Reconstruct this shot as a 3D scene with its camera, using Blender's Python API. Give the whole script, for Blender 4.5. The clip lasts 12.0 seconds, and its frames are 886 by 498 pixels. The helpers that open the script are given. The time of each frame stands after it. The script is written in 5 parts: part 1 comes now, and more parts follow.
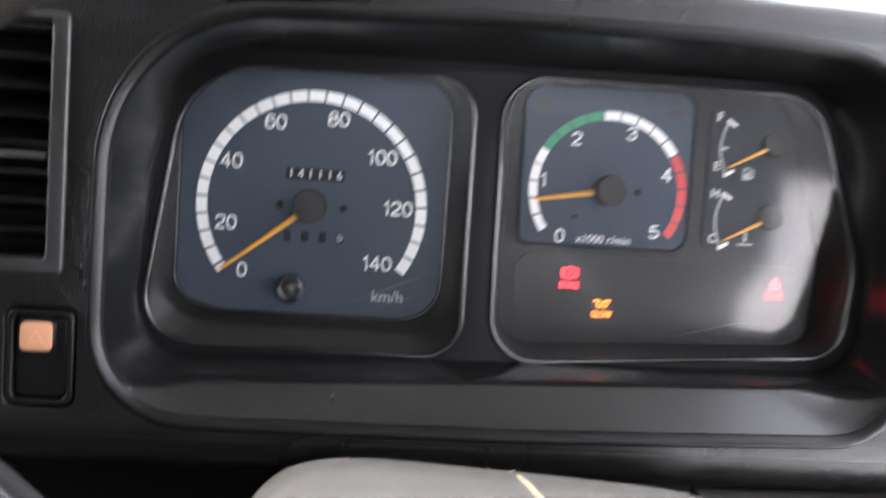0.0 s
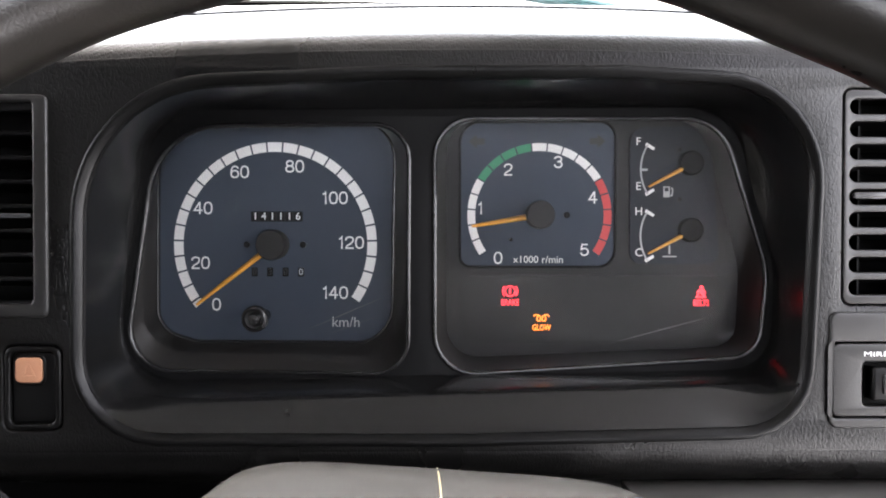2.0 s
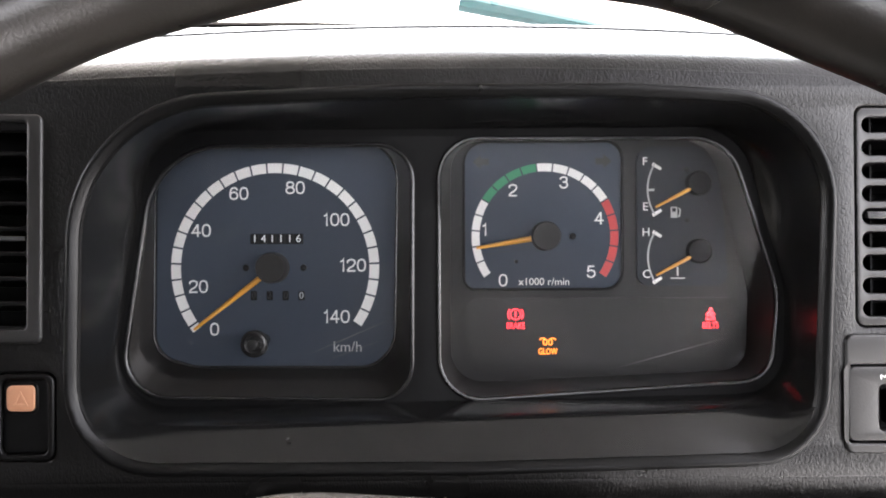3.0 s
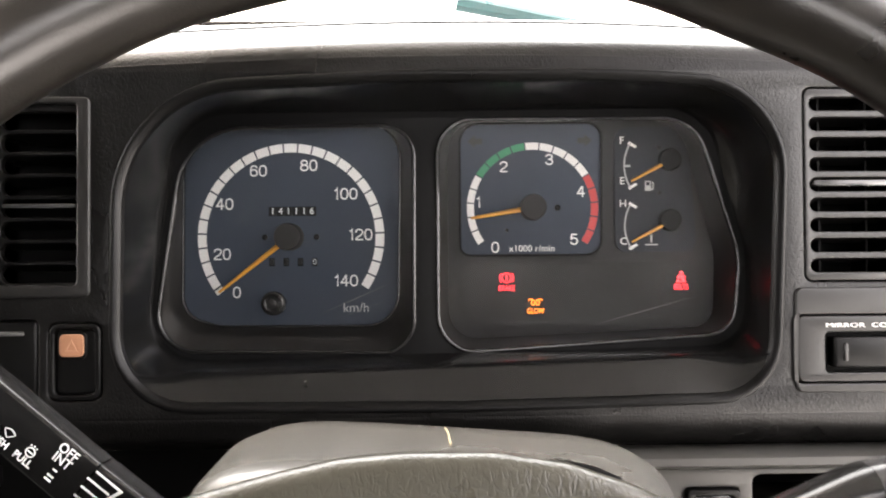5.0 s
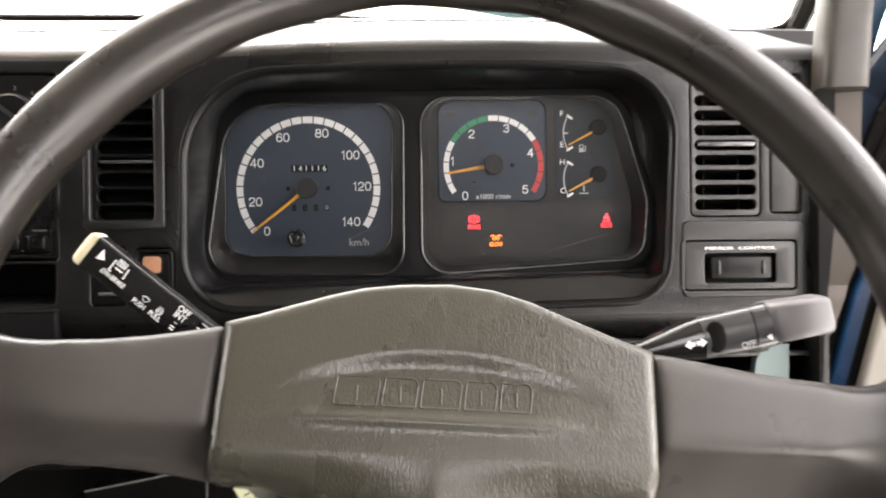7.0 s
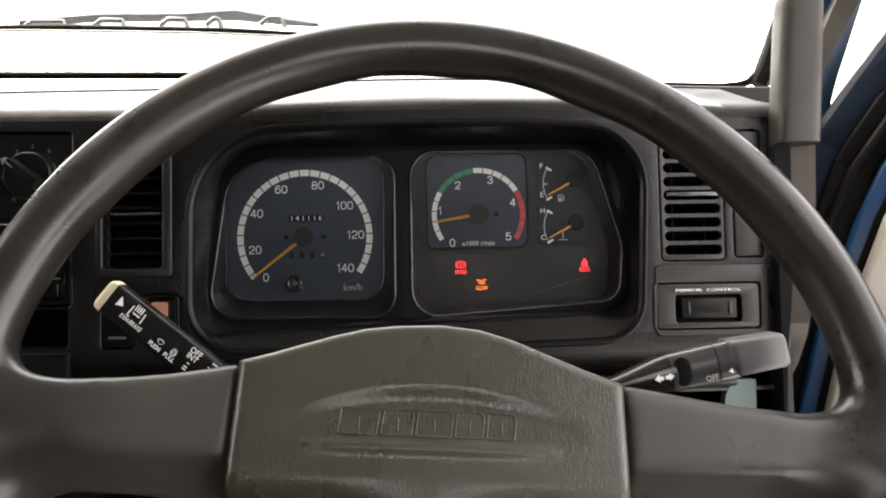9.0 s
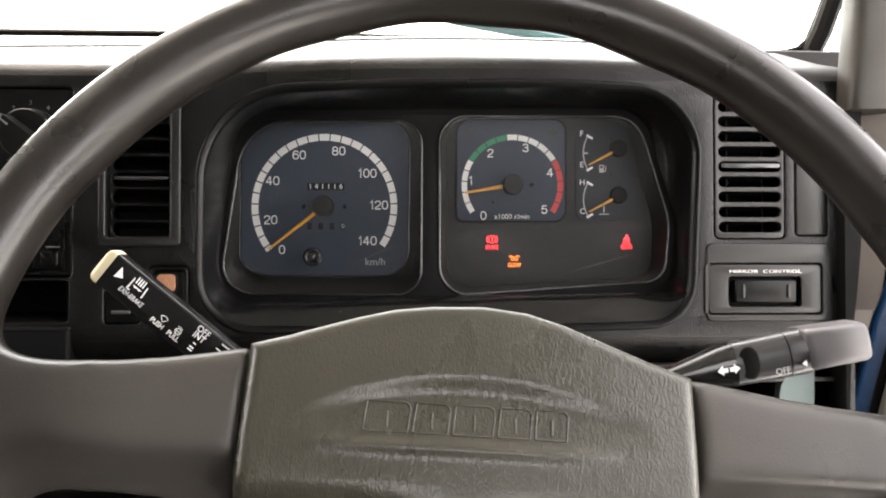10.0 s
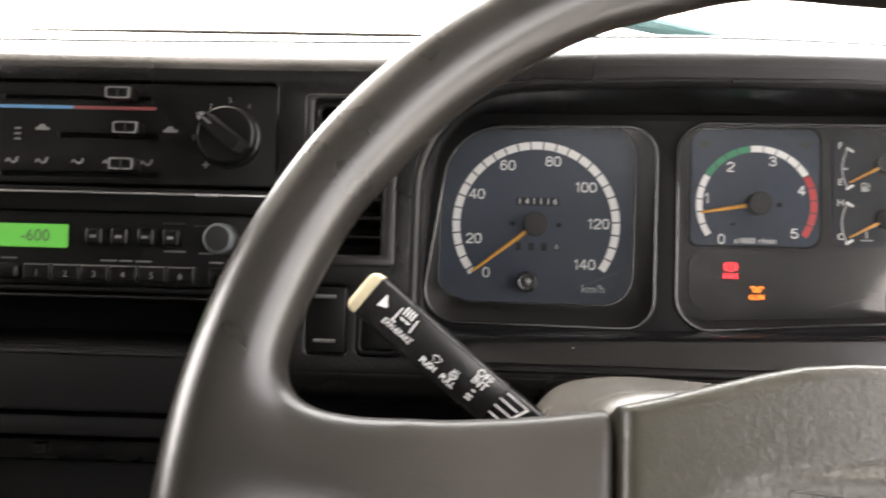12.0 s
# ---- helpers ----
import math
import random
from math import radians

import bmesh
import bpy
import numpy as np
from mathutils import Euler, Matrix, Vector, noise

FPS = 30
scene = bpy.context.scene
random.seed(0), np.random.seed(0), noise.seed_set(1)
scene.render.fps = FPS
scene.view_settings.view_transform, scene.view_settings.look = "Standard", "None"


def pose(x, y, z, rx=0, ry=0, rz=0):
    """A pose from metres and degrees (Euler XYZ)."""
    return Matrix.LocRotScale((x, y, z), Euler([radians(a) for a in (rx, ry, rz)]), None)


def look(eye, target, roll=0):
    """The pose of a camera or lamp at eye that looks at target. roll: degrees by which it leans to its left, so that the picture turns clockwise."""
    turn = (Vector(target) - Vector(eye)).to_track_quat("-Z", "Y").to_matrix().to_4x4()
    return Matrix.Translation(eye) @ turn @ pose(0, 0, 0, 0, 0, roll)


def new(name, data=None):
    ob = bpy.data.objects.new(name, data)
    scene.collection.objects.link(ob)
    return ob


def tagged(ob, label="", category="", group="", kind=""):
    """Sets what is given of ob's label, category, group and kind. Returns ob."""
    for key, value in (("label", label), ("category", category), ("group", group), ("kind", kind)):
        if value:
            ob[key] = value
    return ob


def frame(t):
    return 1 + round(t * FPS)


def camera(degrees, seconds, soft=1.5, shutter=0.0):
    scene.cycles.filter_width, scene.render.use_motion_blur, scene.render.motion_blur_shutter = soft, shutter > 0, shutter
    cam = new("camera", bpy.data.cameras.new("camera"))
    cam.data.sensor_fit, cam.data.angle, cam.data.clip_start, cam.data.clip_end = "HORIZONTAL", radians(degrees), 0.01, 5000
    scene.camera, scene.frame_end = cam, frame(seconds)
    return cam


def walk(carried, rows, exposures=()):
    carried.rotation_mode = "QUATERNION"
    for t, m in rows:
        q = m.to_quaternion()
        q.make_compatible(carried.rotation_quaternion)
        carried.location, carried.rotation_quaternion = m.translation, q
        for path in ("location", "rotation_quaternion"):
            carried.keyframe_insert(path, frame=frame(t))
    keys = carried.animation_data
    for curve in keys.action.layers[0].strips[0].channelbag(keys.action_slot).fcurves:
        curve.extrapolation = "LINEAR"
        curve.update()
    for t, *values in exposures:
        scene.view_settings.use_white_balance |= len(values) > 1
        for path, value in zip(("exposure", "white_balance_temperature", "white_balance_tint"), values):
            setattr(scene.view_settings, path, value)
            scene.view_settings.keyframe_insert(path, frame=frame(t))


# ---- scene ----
cam = camera(57.93, 12.0, soft=1.9, shutter=0.5)
PATH = [
    (0, (-0.0161, -0.3717, 0.8538), (0.0392, 1.6246, 0.7467), 3.50),
    (0.5, (0.0187, -0.4254, 0.8751), (0.0187, 1.5746, 0.8864), -1.04),
    (1, (0.0206, -0.4501, 0.8719), (-0.0704, 1.5466, 0.9420), -1.81),
    (1.5, (0.0249, -0.4261, 0.8573), (-0.0511, 1.5724, 0.8710), 0.09),
    (2, (0.0344, -0.4120, 0.8553), (-0.0369, 1.5864, 0.8195), 0.07),
    (2.5, (0.0330, -0.4061, 0.8555), (-0.0414, 1.5924, 0.8334), -0.23),
    (3, (0.0283, -0.4037, 0.8544), (-0.0237, 1.5956, 0.8783), -0.163),
    (3.2, (0.0290, -0.4049, 0.8570), (-0.0271, 1.5945, 0.8890), -0.380),
    (4.8, (0.0423, -0.4463, 0.8296), (-0.0559, 1.5500, 0.9015), -0.39),
    (5, (0.0307, -0.4505, 0.8347), (-0.0229, 1.5485, 0.8701), -0.38),
    (5.5, (0.0331, -0.4587, 0.8316), (0.0079, 1.5409, 0.8620), -0.45),
    (6, (0.0442, -0.4467, 0.8248), (0.0028, 1.5523, 0.8712), -0.68),
    (6.5, (0.0407, -0.4851, 0.8105), (0.0133, 1.5146, 0.7979), -0.02),
    (7, (0.0363, -0.5892, 0.8086), (0.0191, 1.4107, 0.7944), -0.60),
    (7.5, (0.0362, -0.6559, 0.8066), (0.0466, 1.3425, 0.8617), -1.583),
    (7.7, (0.0361, -0.6696, 0.8033), (0.0595, 1.3284, 0.8890), -1.71),
    (9.3, (0.0321, -0.6091, 0.8098), (0.0464, 1.3887, 0.9029), -0.81),
    (9.5, (0.0288, -0.5960, 0.8071), (0.0369, 1.4027, 0.8781), -0.59),
    (10, (0.0237, -0.5802, 0.8094), (0.0063, 1.4195, 0.8431), -0.06),
    (10.5, (0.0232, -0.5587, 0.8169), (-0.0085, 1.4403, 0.8689), -0.18),
    (11, (0.0093, -0.5430, 0.8200), (-0.0235, 1.4547, 0.9103), -0.54),
    (11.5, (-0.0469, -0.5221, 0.8167), (-0.1240, 1.4744, 0.9062), 0.08),
    (12, (-0.0833, -0.5120, 0.8139), (-0.2501, 1.4796, 0.8884), 1.52),
]
# the dashboard is laid out upright and then leans forward with the whole cab interior
LEAN = pose(0, 0, 0.85) @ pose(0, 0, 0, -16) @ pose(0, 0, -0.85)
walk(cam, [(t, LEAN @ look(eye, target, roll)) for t, eye, target, roll in PATH],
     exposures=[(0.0, 5.16, 6550, 16), (0.6, 5.14, 6650, 16), (1.0, 4.92, 6650, 16), (1.5, 4.57, 6700, 16), (2.5, 4.76, 6750, 16), (5.0, 4.73, 7450, 16), (6.5, 4.97, 7450, 18), (7.0, 4.78, 7450, 16), (7.5, 4.23, 7450, 15), (9.5, 3.74, 7450, 15), (10.0, 4.38, 7450, 15), (10.5, 4.43, 7450, 15), (12.0, 4.58, 7450, 15)])

# ---- world and light ----
world = bpy.data.worlds.new("sky")
scene.world = world
world.use_nodes = True
wn, wl = world.node_tree.nodes, world.node_tree.links
sky = wn.new("ShaderNodeTexSky")
sky.sky_type = "NISHITA"
sky.sun_disc = False
sky.sun_elevation, sky.sun_rotation = radians(59), radians(-60)
sky.dust_density = 1.0
tint = wn.new("ShaderNodeHueSaturation")
tint.inputs["Saturation"].default_value = 0.22
wl.new(sky.outputs["Color"], tint.inputs["Color"])
wl.new(tint.outputs["Color"], wn["Background"].inputs["Color"])
wn["Background"].inputs["Strength"].default_value = 0.15
sun = new("sun", bpy.data.lights.new("sun", "SUN"))
sun.data.energy, sun.data.angle, sun.data.color = 0.8, radians(40), (1.0, 0.97, 0.92)
sun.matrix_world = look((-2.3, 1.3, 4.5), (0, 0, 0))


# ---- materials ----
def mat(name, base, rough=0.5, metal=0.0, spec=0.5, grain=0.0, grain_size=500.0, spots=0.12, spot_size=14.0, rough_var=0.1,
        coat=0.0, leather=0.0, leather_size=420.0, stretch=(1, 1, 1), scratch=0.0):
    m = bpy.data.materials.new(name)
    m.use_nodes = True
    n, l = m.node_tree.nodes, m.node_tree.links
    b = n["Principled BSDF"]
    b.inputs["Metallic"].default_value = metal
    b.inputs["Specular IOR Level"].default_value = spec
    b.inputs["Coat Weight"].default_value = coat
    b.inputs["Coat Roughness"].default_value = 0.15
    co = n.new("ShaderNodeTexCoord")
    mp = n.new("ShaderNodeMapping")
    mp.inputs["Scale"].default_value = stretch
    l.new(co.outputs["Object"], mp.inputs["Vector"])
    big = n.new("ShaderNodeTexNoise")
    big.inputs["Scale"].default_value = spot_size
    big.inputs["Detail"].default_value = 6
    l.new(mp.outputs["Vector"], big.inputs["Vector"])
    fine = n.new("ShaderNodeTexNoise")
    fine.inputs["Scale"].default_value = grain_size
    fine.inputs["Detail"].default_value = 3
    l.new(mp.outputs["Vector"], fine.inputs["Vector"])
    ramp = n.new("ShaderNodeMix")
    ramp.data_type = "RGBA"
    ramp.inputs["A"].default_value = (*[c * (1 - spots) for c in base], 1)
    ramp.inputs["B"].default_value = (*[min(1, c * (1 + spots)) for c in base], 1)
    l.new(big.outputs["Fac"], ramp.inputs["Factor"])
    l.new(ramp.outputs["Result"], b.inputs["Base Color"])
    rr = n.new("ShaderNodeMapRange")
    rr.inputs["From Min"].default_value, rr.inputs["From Max"].default_value = 0.3, 0.7
    rr.inputs["To Min"].default_value, rr.inputs["To Max"].default_value = max(0.02, rough - rough_var), min(1, rough + rough_var)
    l.new(big.outputs["Fac"], rr.inputs["Value"])
    l.new(rr.outputs["Result"], b.inputs["Roughness"])
    last = None
    if grain:
        bp = n.new("ShaderNodeBump")
        bp.inputs["Strength"].default_value = 0.6
        bp.inputs["Distance"].default_value = grain
        l.new(fine.outputs["Fac"], bp.inputs["Height"])
        last = bp
    if leather:
        vo = n.new("ShaderNodeTexVoronoi")
        vo.feature = "DISTANCE_TO_EDGE"
        vo.inputs["Scale"].default_value = leather_size
        warp = n.new("ShaderNodeVectorMath")
        warp.operation = "MULTIPLY_ADD"
        wob = n.new("ShaderNodeTexNoise")
        wob.inputs["Scale"].default_value = leather_size * 0.6
        l.new(mp.outputs["Vector"], wob.inputs["Vector"])
        l.new(wob.outputs["Color"], warp.inputs[0])
        warp.inputs[1].default_value = (0.004, 0.004, 0.004)
        l.new(mp.outputs["Vector"], warp.inputs[2])
        l.new(warp.outputs["Vector"], vo.inputs["Vector"])
        edge = n.new("ShaderNodeMapRange")
        edge.inputs["From Max"].default_value = 0.22
        l.new(vo.outputs["Distance"], edge.inputs["Value"])
        bp2 = n.new("ShaderNodeBump")
        bp2.inputs["Strength"].default_value = 0.75
        bp2.inputs["Distance"].default_value = leather
        l.new(edge.outputs["Result"], bp2.inputs["Height"])
        if last:
            l.new(last.outputs["Normal"], bp2.inputs["Normal"])
        last = bp2
    if scratch:
        sc = n.new("ShaderNodeTexNoise")
        sc.inputs["Scale"].default_value = 60
        sm = n.new("ShaderNodeMapping")
        sm.inputs["Scale"].default_value = (1, 1, 18)
        sm.inputs["Rotation"].default_value = (0.3, 0.8, 0.2)
        l.new(co.outputs["Object"], sm.inputs["Vector"])
        l.new(sm.outputs["Vector"], sc.inputs["Vector"])
        bp3 = n.new("ShaderNodeBump")
        bp3.inputs["Strength"].default_value = 0.3
        bp3.inputs["Distance"].default_value = scratch
        l.new(sc.outputs["Fac"], bp3.inputs["Height"])
        if last:
            l.new(last.outputs["Normal"], bp3.inputs["Normal"])
        last = bp3
    if last:
        l.new(last.outputs["Normal"], b.inputs["Normal"])
    return m


def glow_mat(name, base, colour, strength):
    m = mat(name, base, 0.5)
    b = m.node_tree.nodes["Principled BSDF"]
    b.inputs["Emission Color"].default_value = (*colour, 1)
    b.inputs["Emission Strength"].default_value = strength
    return m


def clear_mat(name, tint_colour=(1, 1, 1), rough=0.03, veil=0.0):
    m = bpy.data.materials.new(name)
    m.use_nodes = True
    n, l = m.node_tree.nodes, m.node_tree.links
    out = n["Material Output"]
    n.remove(n["Principled BSDF"])
    tr = n.new("ShaderNodeBsdfTransparent")
    tr.inputs["Color"].default_value = (*tint_colour, 1)
    gl = n.new("ShaderNodeBsdfGlossy")
    fr = n.new("ShaderNodeFresnel")
    fr.inputs["IOR"].default_value = 1.49
    sm = n.new("ShaderNodeTexNoise")
    sm.inputs["Scale"].default_value = 30
    sm.inputs["Detail"].default_value = 5
    co = n.new("ShaderNodeTexCoord")
    l.new(co.outputs["Object"], sm.inputs["Vector"])
    mr = n.new("ShaderNodeMapRange")
    mr.inputs["To Min"].default_value, mr.inputs["To Max"].default_value = rough, rough + 0.1
    l.new(sm.outputs["Fac"], mr.inputs["Value"])
    l.new(mr.outputs["Result"], gl.inputs["Roughness"])
    mx = n.new("ShaderNodeMixShader")
    l.new(fr.outputs["Fac"], mx.inputs["Fac"])
    l.new(tr.outputs["BSDF"], mx.inputs[1])
    if veil:
        haze, both = n.new("ShaderNodeBsdfGlossy"), n.new("ShaderNodeMixShader")
        haze.inputs["Roughness"].default_value = 0.32
        both.inputs["Fac"].default_value = 0.40
        l.new(gl.outputs["BSDF"], both.inputs[1])
        l.new(haze.outputs["BSDF"], both.inputs[2])
        l.new(both.outputs["Shader"], mx.inputs[2])
    else:
        l.new(gl.outputs["BSDF"], mx.inputs[2])
    last = mx
    # Thin grey diffuse layer paints a milky haze over the dials behind it.
    if veil:
        df = n.new("ShaderNodeBsdfDiffuse")
        df.inputs["Color"].default_value = (0.6, 0.6, 0.6, 1)
        dm = n.new("ShaderNodeMapRange")
        dm.inputs["From Min"].default_value, dm.inputs["From Max"].default_value = 0.35, 0.7
        dm.inputs["To Min"].default_value, dm.inputs["To Max"].default_value = veil * 0.5, veil * 1.6
        l.new(sm.outputs["Fac"], dm.inputs["Value"])
        last = n.new("ShaderNodeMixShader")
        l.new(dm.outputs["Result"], last.inputs["Fac"])
        l.new(mx.outputs["Shader"], last.inputs[1])
        l.new(df.outputs["BSDF"], last.inputs[2])
    l.new(last.outputs["Shader"], out.inputs["Surface"])
    return m


def hand_polished(m):
    """Foam that hands have rubbed dark and glossy out towards the rim."""
    n, l = m.node_tree.nodes, m.node_tree.links
    b = n["Principled BSDF"]
    co, far, wear = n.new("ShaderNodeTexCoord"), n.new("ShaderNodeVectorMath"), n.new("ShaderNodeMapRange")
    far.operation = "LENGTH"
    l.new(co.outputs["Object"], far.inputs[0])
    wear.interpolation_type = "SMOOTHSTEP"
    wear.inputs["From Min"].default_value, wear.inputs["From Max"].default_value = 0.120, 0.192
    l.new(far.outputs["Value"], wear.inputs["Value"])
    shade, gloss, level = n.new("ShaderNodeMix"), n.new("ShaderNodeMix"), n.new("ShaderNodeMapRange")
    shade.data_type = "RGBA"
    l.new(wear.outputs["Result"], shade.inputs["Factor"])
    l.new(b.inputs["Base Color"].links[0].from_socket, shade.inputs["A"])
    l.new(shade.outputs["Result"], b.inputs["Base Color"])
    l.new(wear.outputs["Result"], gloss.inputs["Factor"])
    l.new(b.inputs["Roughness"].links[0].from_socket, gloss.inputs["A"])
    grime, spread, tone = n.new("ShaderNodeTexNoise"), n.new("ShaderNodeMapRange"), n.new("ShaderNodeValToRGB")
    grime.inputs["Scale"].default_value, grime.inputs["Detail"].default_value, grime.inputs["Roughness"].default_value = 40, 3, 0.5
    l.new(co.outputs["Object"], grime.inputs["Vector"])
    for end, value in (("From Min", 0.30), ("From Max", 0.72), ("To Min", 0.265), ("To Max", 0.335)):
        spread.inputs[end].default_value = value
    l.new(grime.outputs["Fac"], spread.inputs["Value"])
    l.new(spread.outputs["Result"], gloss.inputs["B"])
    tone.color_ramp.elements[0].position, tone.color_ramp.elements[0].color = 0.30, (0.0076, 0.0067, 0.0057, 1)
    tone.color_ramp.elements[1].position, tone.color_ramp.elements[1].color = 0.72, (0.0108, 0.0091, 0.0076, 1)
    l.new(grime.outputs["Fac"], tone.inputs["Fac"])
    l.new(tone.outputs["Color"], shade.inputs["B"])
    l.new(gloss.outputs["Result"], b.inputs["Roughness"])
    level.inputs["To Min"].default_value, level.inputs["To Max"].default_value = 0.22, 0.42
    l.new(wear.outputs["Result"], level.inputs["Value"])
    l.new(level.outputs["Result"], b.inputs["Specular IOR Level"])
    return m


VINYL = mat("black_grained_vinyl", (0.0028, 0.0027, 0.0026), 0.31, spec=0.23, leather=0.00009, leather_size=500, grain=0.00008, grain_size=1500, stretch=(1.15, 1.0, 0.65))
PLASTIC = mat("black_satin_plastic", (0.0024, 0.0024, 0.0024), 0.34, spec=0.16, grain=0.00006, grain_size=1800)
HOOD = mat("black_hood_plastic", (0.0042, 0.0042, 0.0042), 0.23, spec=0.30, grain=0.00002, grain_size=1500, rough_var=0.02, spots=0.05, spot_size=30)
SHROUD = mat("grey_shroud_plastic", (0.080, 0.080, 0.075), 0.26, grain=0.00005, grain_size=1500, rough_var=0.02, spots=0.04)
GLOSSY = mat("black_smooth_plastic", (0.006, 0.006, 0.006), 0.21, grain=0.00002, grain_size=900, rough_var=0.08)
DARK = mat("dark_void_plastic", (0.0025, 0.0025, 0.0025), 0.8, spec=0.1)
PAD = mat("grey_grained_pad_vinyl", (0.0315, 0.0300, 0.0218), 0.30, rough_var=0.06, leather=0.00007, leather_size=480, spots=0.08, stretch=(1.25, 0.6, 1.0))
SPOKE = hand_polished(mat("dark_grey_wheel_foam", (0.0460, 0.0425, 0.0385), 0.34, spec=0.24, leather=0.00002, leather_size=520, grain=0.00004, grain_size=1100, rough_var=0.09, spots=0.16, spot_size=38))
GREY = mat("grey_satin_plastic", (0.075, 0.075, 0.072), 0.36, grain=0.00008, grain_size=1500)
TRIM = mat("charcoal_trim_plastic", (0.010, 0.0097, 0.0094), 0.36, spec=0.32, grain=0.0001, grain_size=1400)
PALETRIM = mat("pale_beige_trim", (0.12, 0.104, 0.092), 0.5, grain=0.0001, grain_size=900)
STALK = mat("charcoal_stalk_plastic", (0.03, 0.03, 0.031), 0.22)
KNEE = mat("dark_grey_knee_plastic", (0.036, 0.0345, 0.032), 0.45, spec=0.3, grain=0.0001, grain_size=1200)
# Dash-end grey: the weaker sky reflection there is put into the colour.
END_GREY = mat("grey_end_reflection", (0.0210, 0.0205, 0.0210), 0.50, spec=0.12, grain=0.0001, grain_size=1200)
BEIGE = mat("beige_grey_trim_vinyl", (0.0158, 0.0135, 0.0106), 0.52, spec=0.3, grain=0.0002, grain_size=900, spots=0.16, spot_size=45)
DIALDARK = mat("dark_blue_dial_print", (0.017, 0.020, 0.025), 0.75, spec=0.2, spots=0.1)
DIAL = mat("blue_grey_dial_print", (0.039, 0.0515, 0.071), 0.75, spec=0.2, spots=0.1, grain=0.00003, grain_size=2500)
MASK = mat("black_dial_mask", (0.0030, 0.0030, 0.0032), 0.55, spec=0.10)
HUB = mat("matt_black_hub_plastic", (0.016, 0.015, 0.0145), 0.6, spec=0.25)
FACIA_GREY = mat("charcoal_gauge_plate", (0.0140, 0.0137, 0.0138), 0.6, spec=0.25)
PANEL = mat("smoked_telltale_panel", (0.0090, 0.0086, 0.0084), 0.5, spec=0.25, spots=0.06)
BEZEL = mat("smoky_bezel_plastic", (0.0095, 0.0088, 0.0082), 0.42, spec=0.28, grain=0.00002, grain_size=1500, spots=0.06)
WHITE = mat("white_print", (0.84, 0.84, 0.82), 0.6, spots=0.05)
DIMW = mat("grey_white_print", (0.42, 0.43, 0.43), 0.6, spots=0.08)
GREEN = mat("green_print", (0.02, 0.24, 0.11), 0.6, spots=0.05)
RED = mat("red_print", (0.55, 0.05, 0.05), 0.6, spots=0.05)
ORANGE = mat("orange_needle_paint", (0.80, 0.36, 0.04), 0.5, spots=0.08)
AMBER = mat("orange_lens_plastic", (0.33, 0.155, 0.085), 0.5, spots=0.1)
DIMGREEN = mat("unlit_green_lens", (0.010, 0.016, 0.012), 0.5)
CREAM = mat("yellowed_cream_plastic", (0.50, 0.44, 0.29), 0.45, spots=0.12, spot_size=60)
LILAC = mat("pale_grey_knob_plastic", (0.072, 0.068, 0.072), 0.4, grain=0.00006, grain_size=1500)
CHROME = mat("bright_metal", (0.6, 0.6, 0.6), 0.25, metal=1.0)
BRASS = mat("brass_key_metal", (0.55, 0.42, 0.2), 0.35, metal=1.0)
BLUE = mat("blue_car_paint", (0.0036, 0.024, 0.064), 0.30, spec=0.2, coat=0.06, spots=0.08)
# Darker copy of the blue paint; shade on the inward faces is in the colour.
SHADED_BLUE = mat("shaded_blue_paint", (0.0016, 0.0062, 0.0140), 0.45, spec=0.10, grain=0.0001, grain_size=700, spots=0.25, spot_size=25)
# Paler copy of the blue paint, with the light on the pillar coloured in.
LIT_BLUE = mat("lit_blue_paint", (0.0075, 0.036, 0.066), 0.32, spec=0.3, spots=0.1)
RUBBER = mat("black_rubber", (0.0020, 0.0018, 0.0016), 0.46, spec=0.05, grain=0.0001, grain_size=900)
CARD = mat("grey_beige_door_card", (0.22, 0.205, 0.18), 0.6, grain=0.0003, grain_size=700, spots=0.1)
PAPER = mat("pale_yellow_tag_paper", (0.72, 0.74, 0.50), 0.7, spots=0.08, spot_size=90)
INK = mat("dark_ink", (0.03, 0.03, 0.03), 0.6)
STEEL = mat("dark_painted_steel", (0.05, 0.055, 0.06), 0.45)
TEAL = mat("dark_teal_reflection", (0.012, 0.05, 0.055), 0.35)
PALETEAL = mat("pale_teal_reflection", (0.085, 0.120, 0.118), 0.4, spec=0.4, spots=0.08)
LINER = mat("pale_grey_headliner", (0.30, 0.29, 0.275), 0.8, grain=0.0004, grain_size=500)
BACKCLOTH = mat("dark_grey_cab_cloth", (0.03, 0.03, 0.032), 0.9, grain=0.0004, grain_size=700)
FLOORMAT = mat("dark_rubber_floor", (0.025, 0.025, 0.025), 0.8, grain=0.0006, grain_size=300)
CONCRETE = mat("pale_concrete", (0.8, 0.795, 0.78), 0.85, grain=0.003, grain_size=40, spots=0.1, spot_size=1.5)
LAMP_RED = glow_mat("lit_red_telltale", (0.3, 0.02, 0.02), (1.0, 0.03, 0.045), 0.175)
LAMP_AMBER = glow_mat("lit_amber_telltale", (0.3, 0.08, 0.02), (1.0, 0.24, 0.02), 0.145)
LCD = glow_mat("lit_green_display", (0.03, 0.14, 0.03), (0.10, 0.60, 0.04), 0.022)
LENS = clear_mat("clear_gauge_lens", veil=0.004)
GLASS = clear_mat("windscreen_glass", (0.96, 0.98, 0.97), 0.0)
FADED = mat("faded_grey_print", (0.085, 0.085, 0.083), 0.6, spots=0.1)
BLUEBAR = mat("blue_scale_print", (0.045, 0.14, 0.25), 0.6)
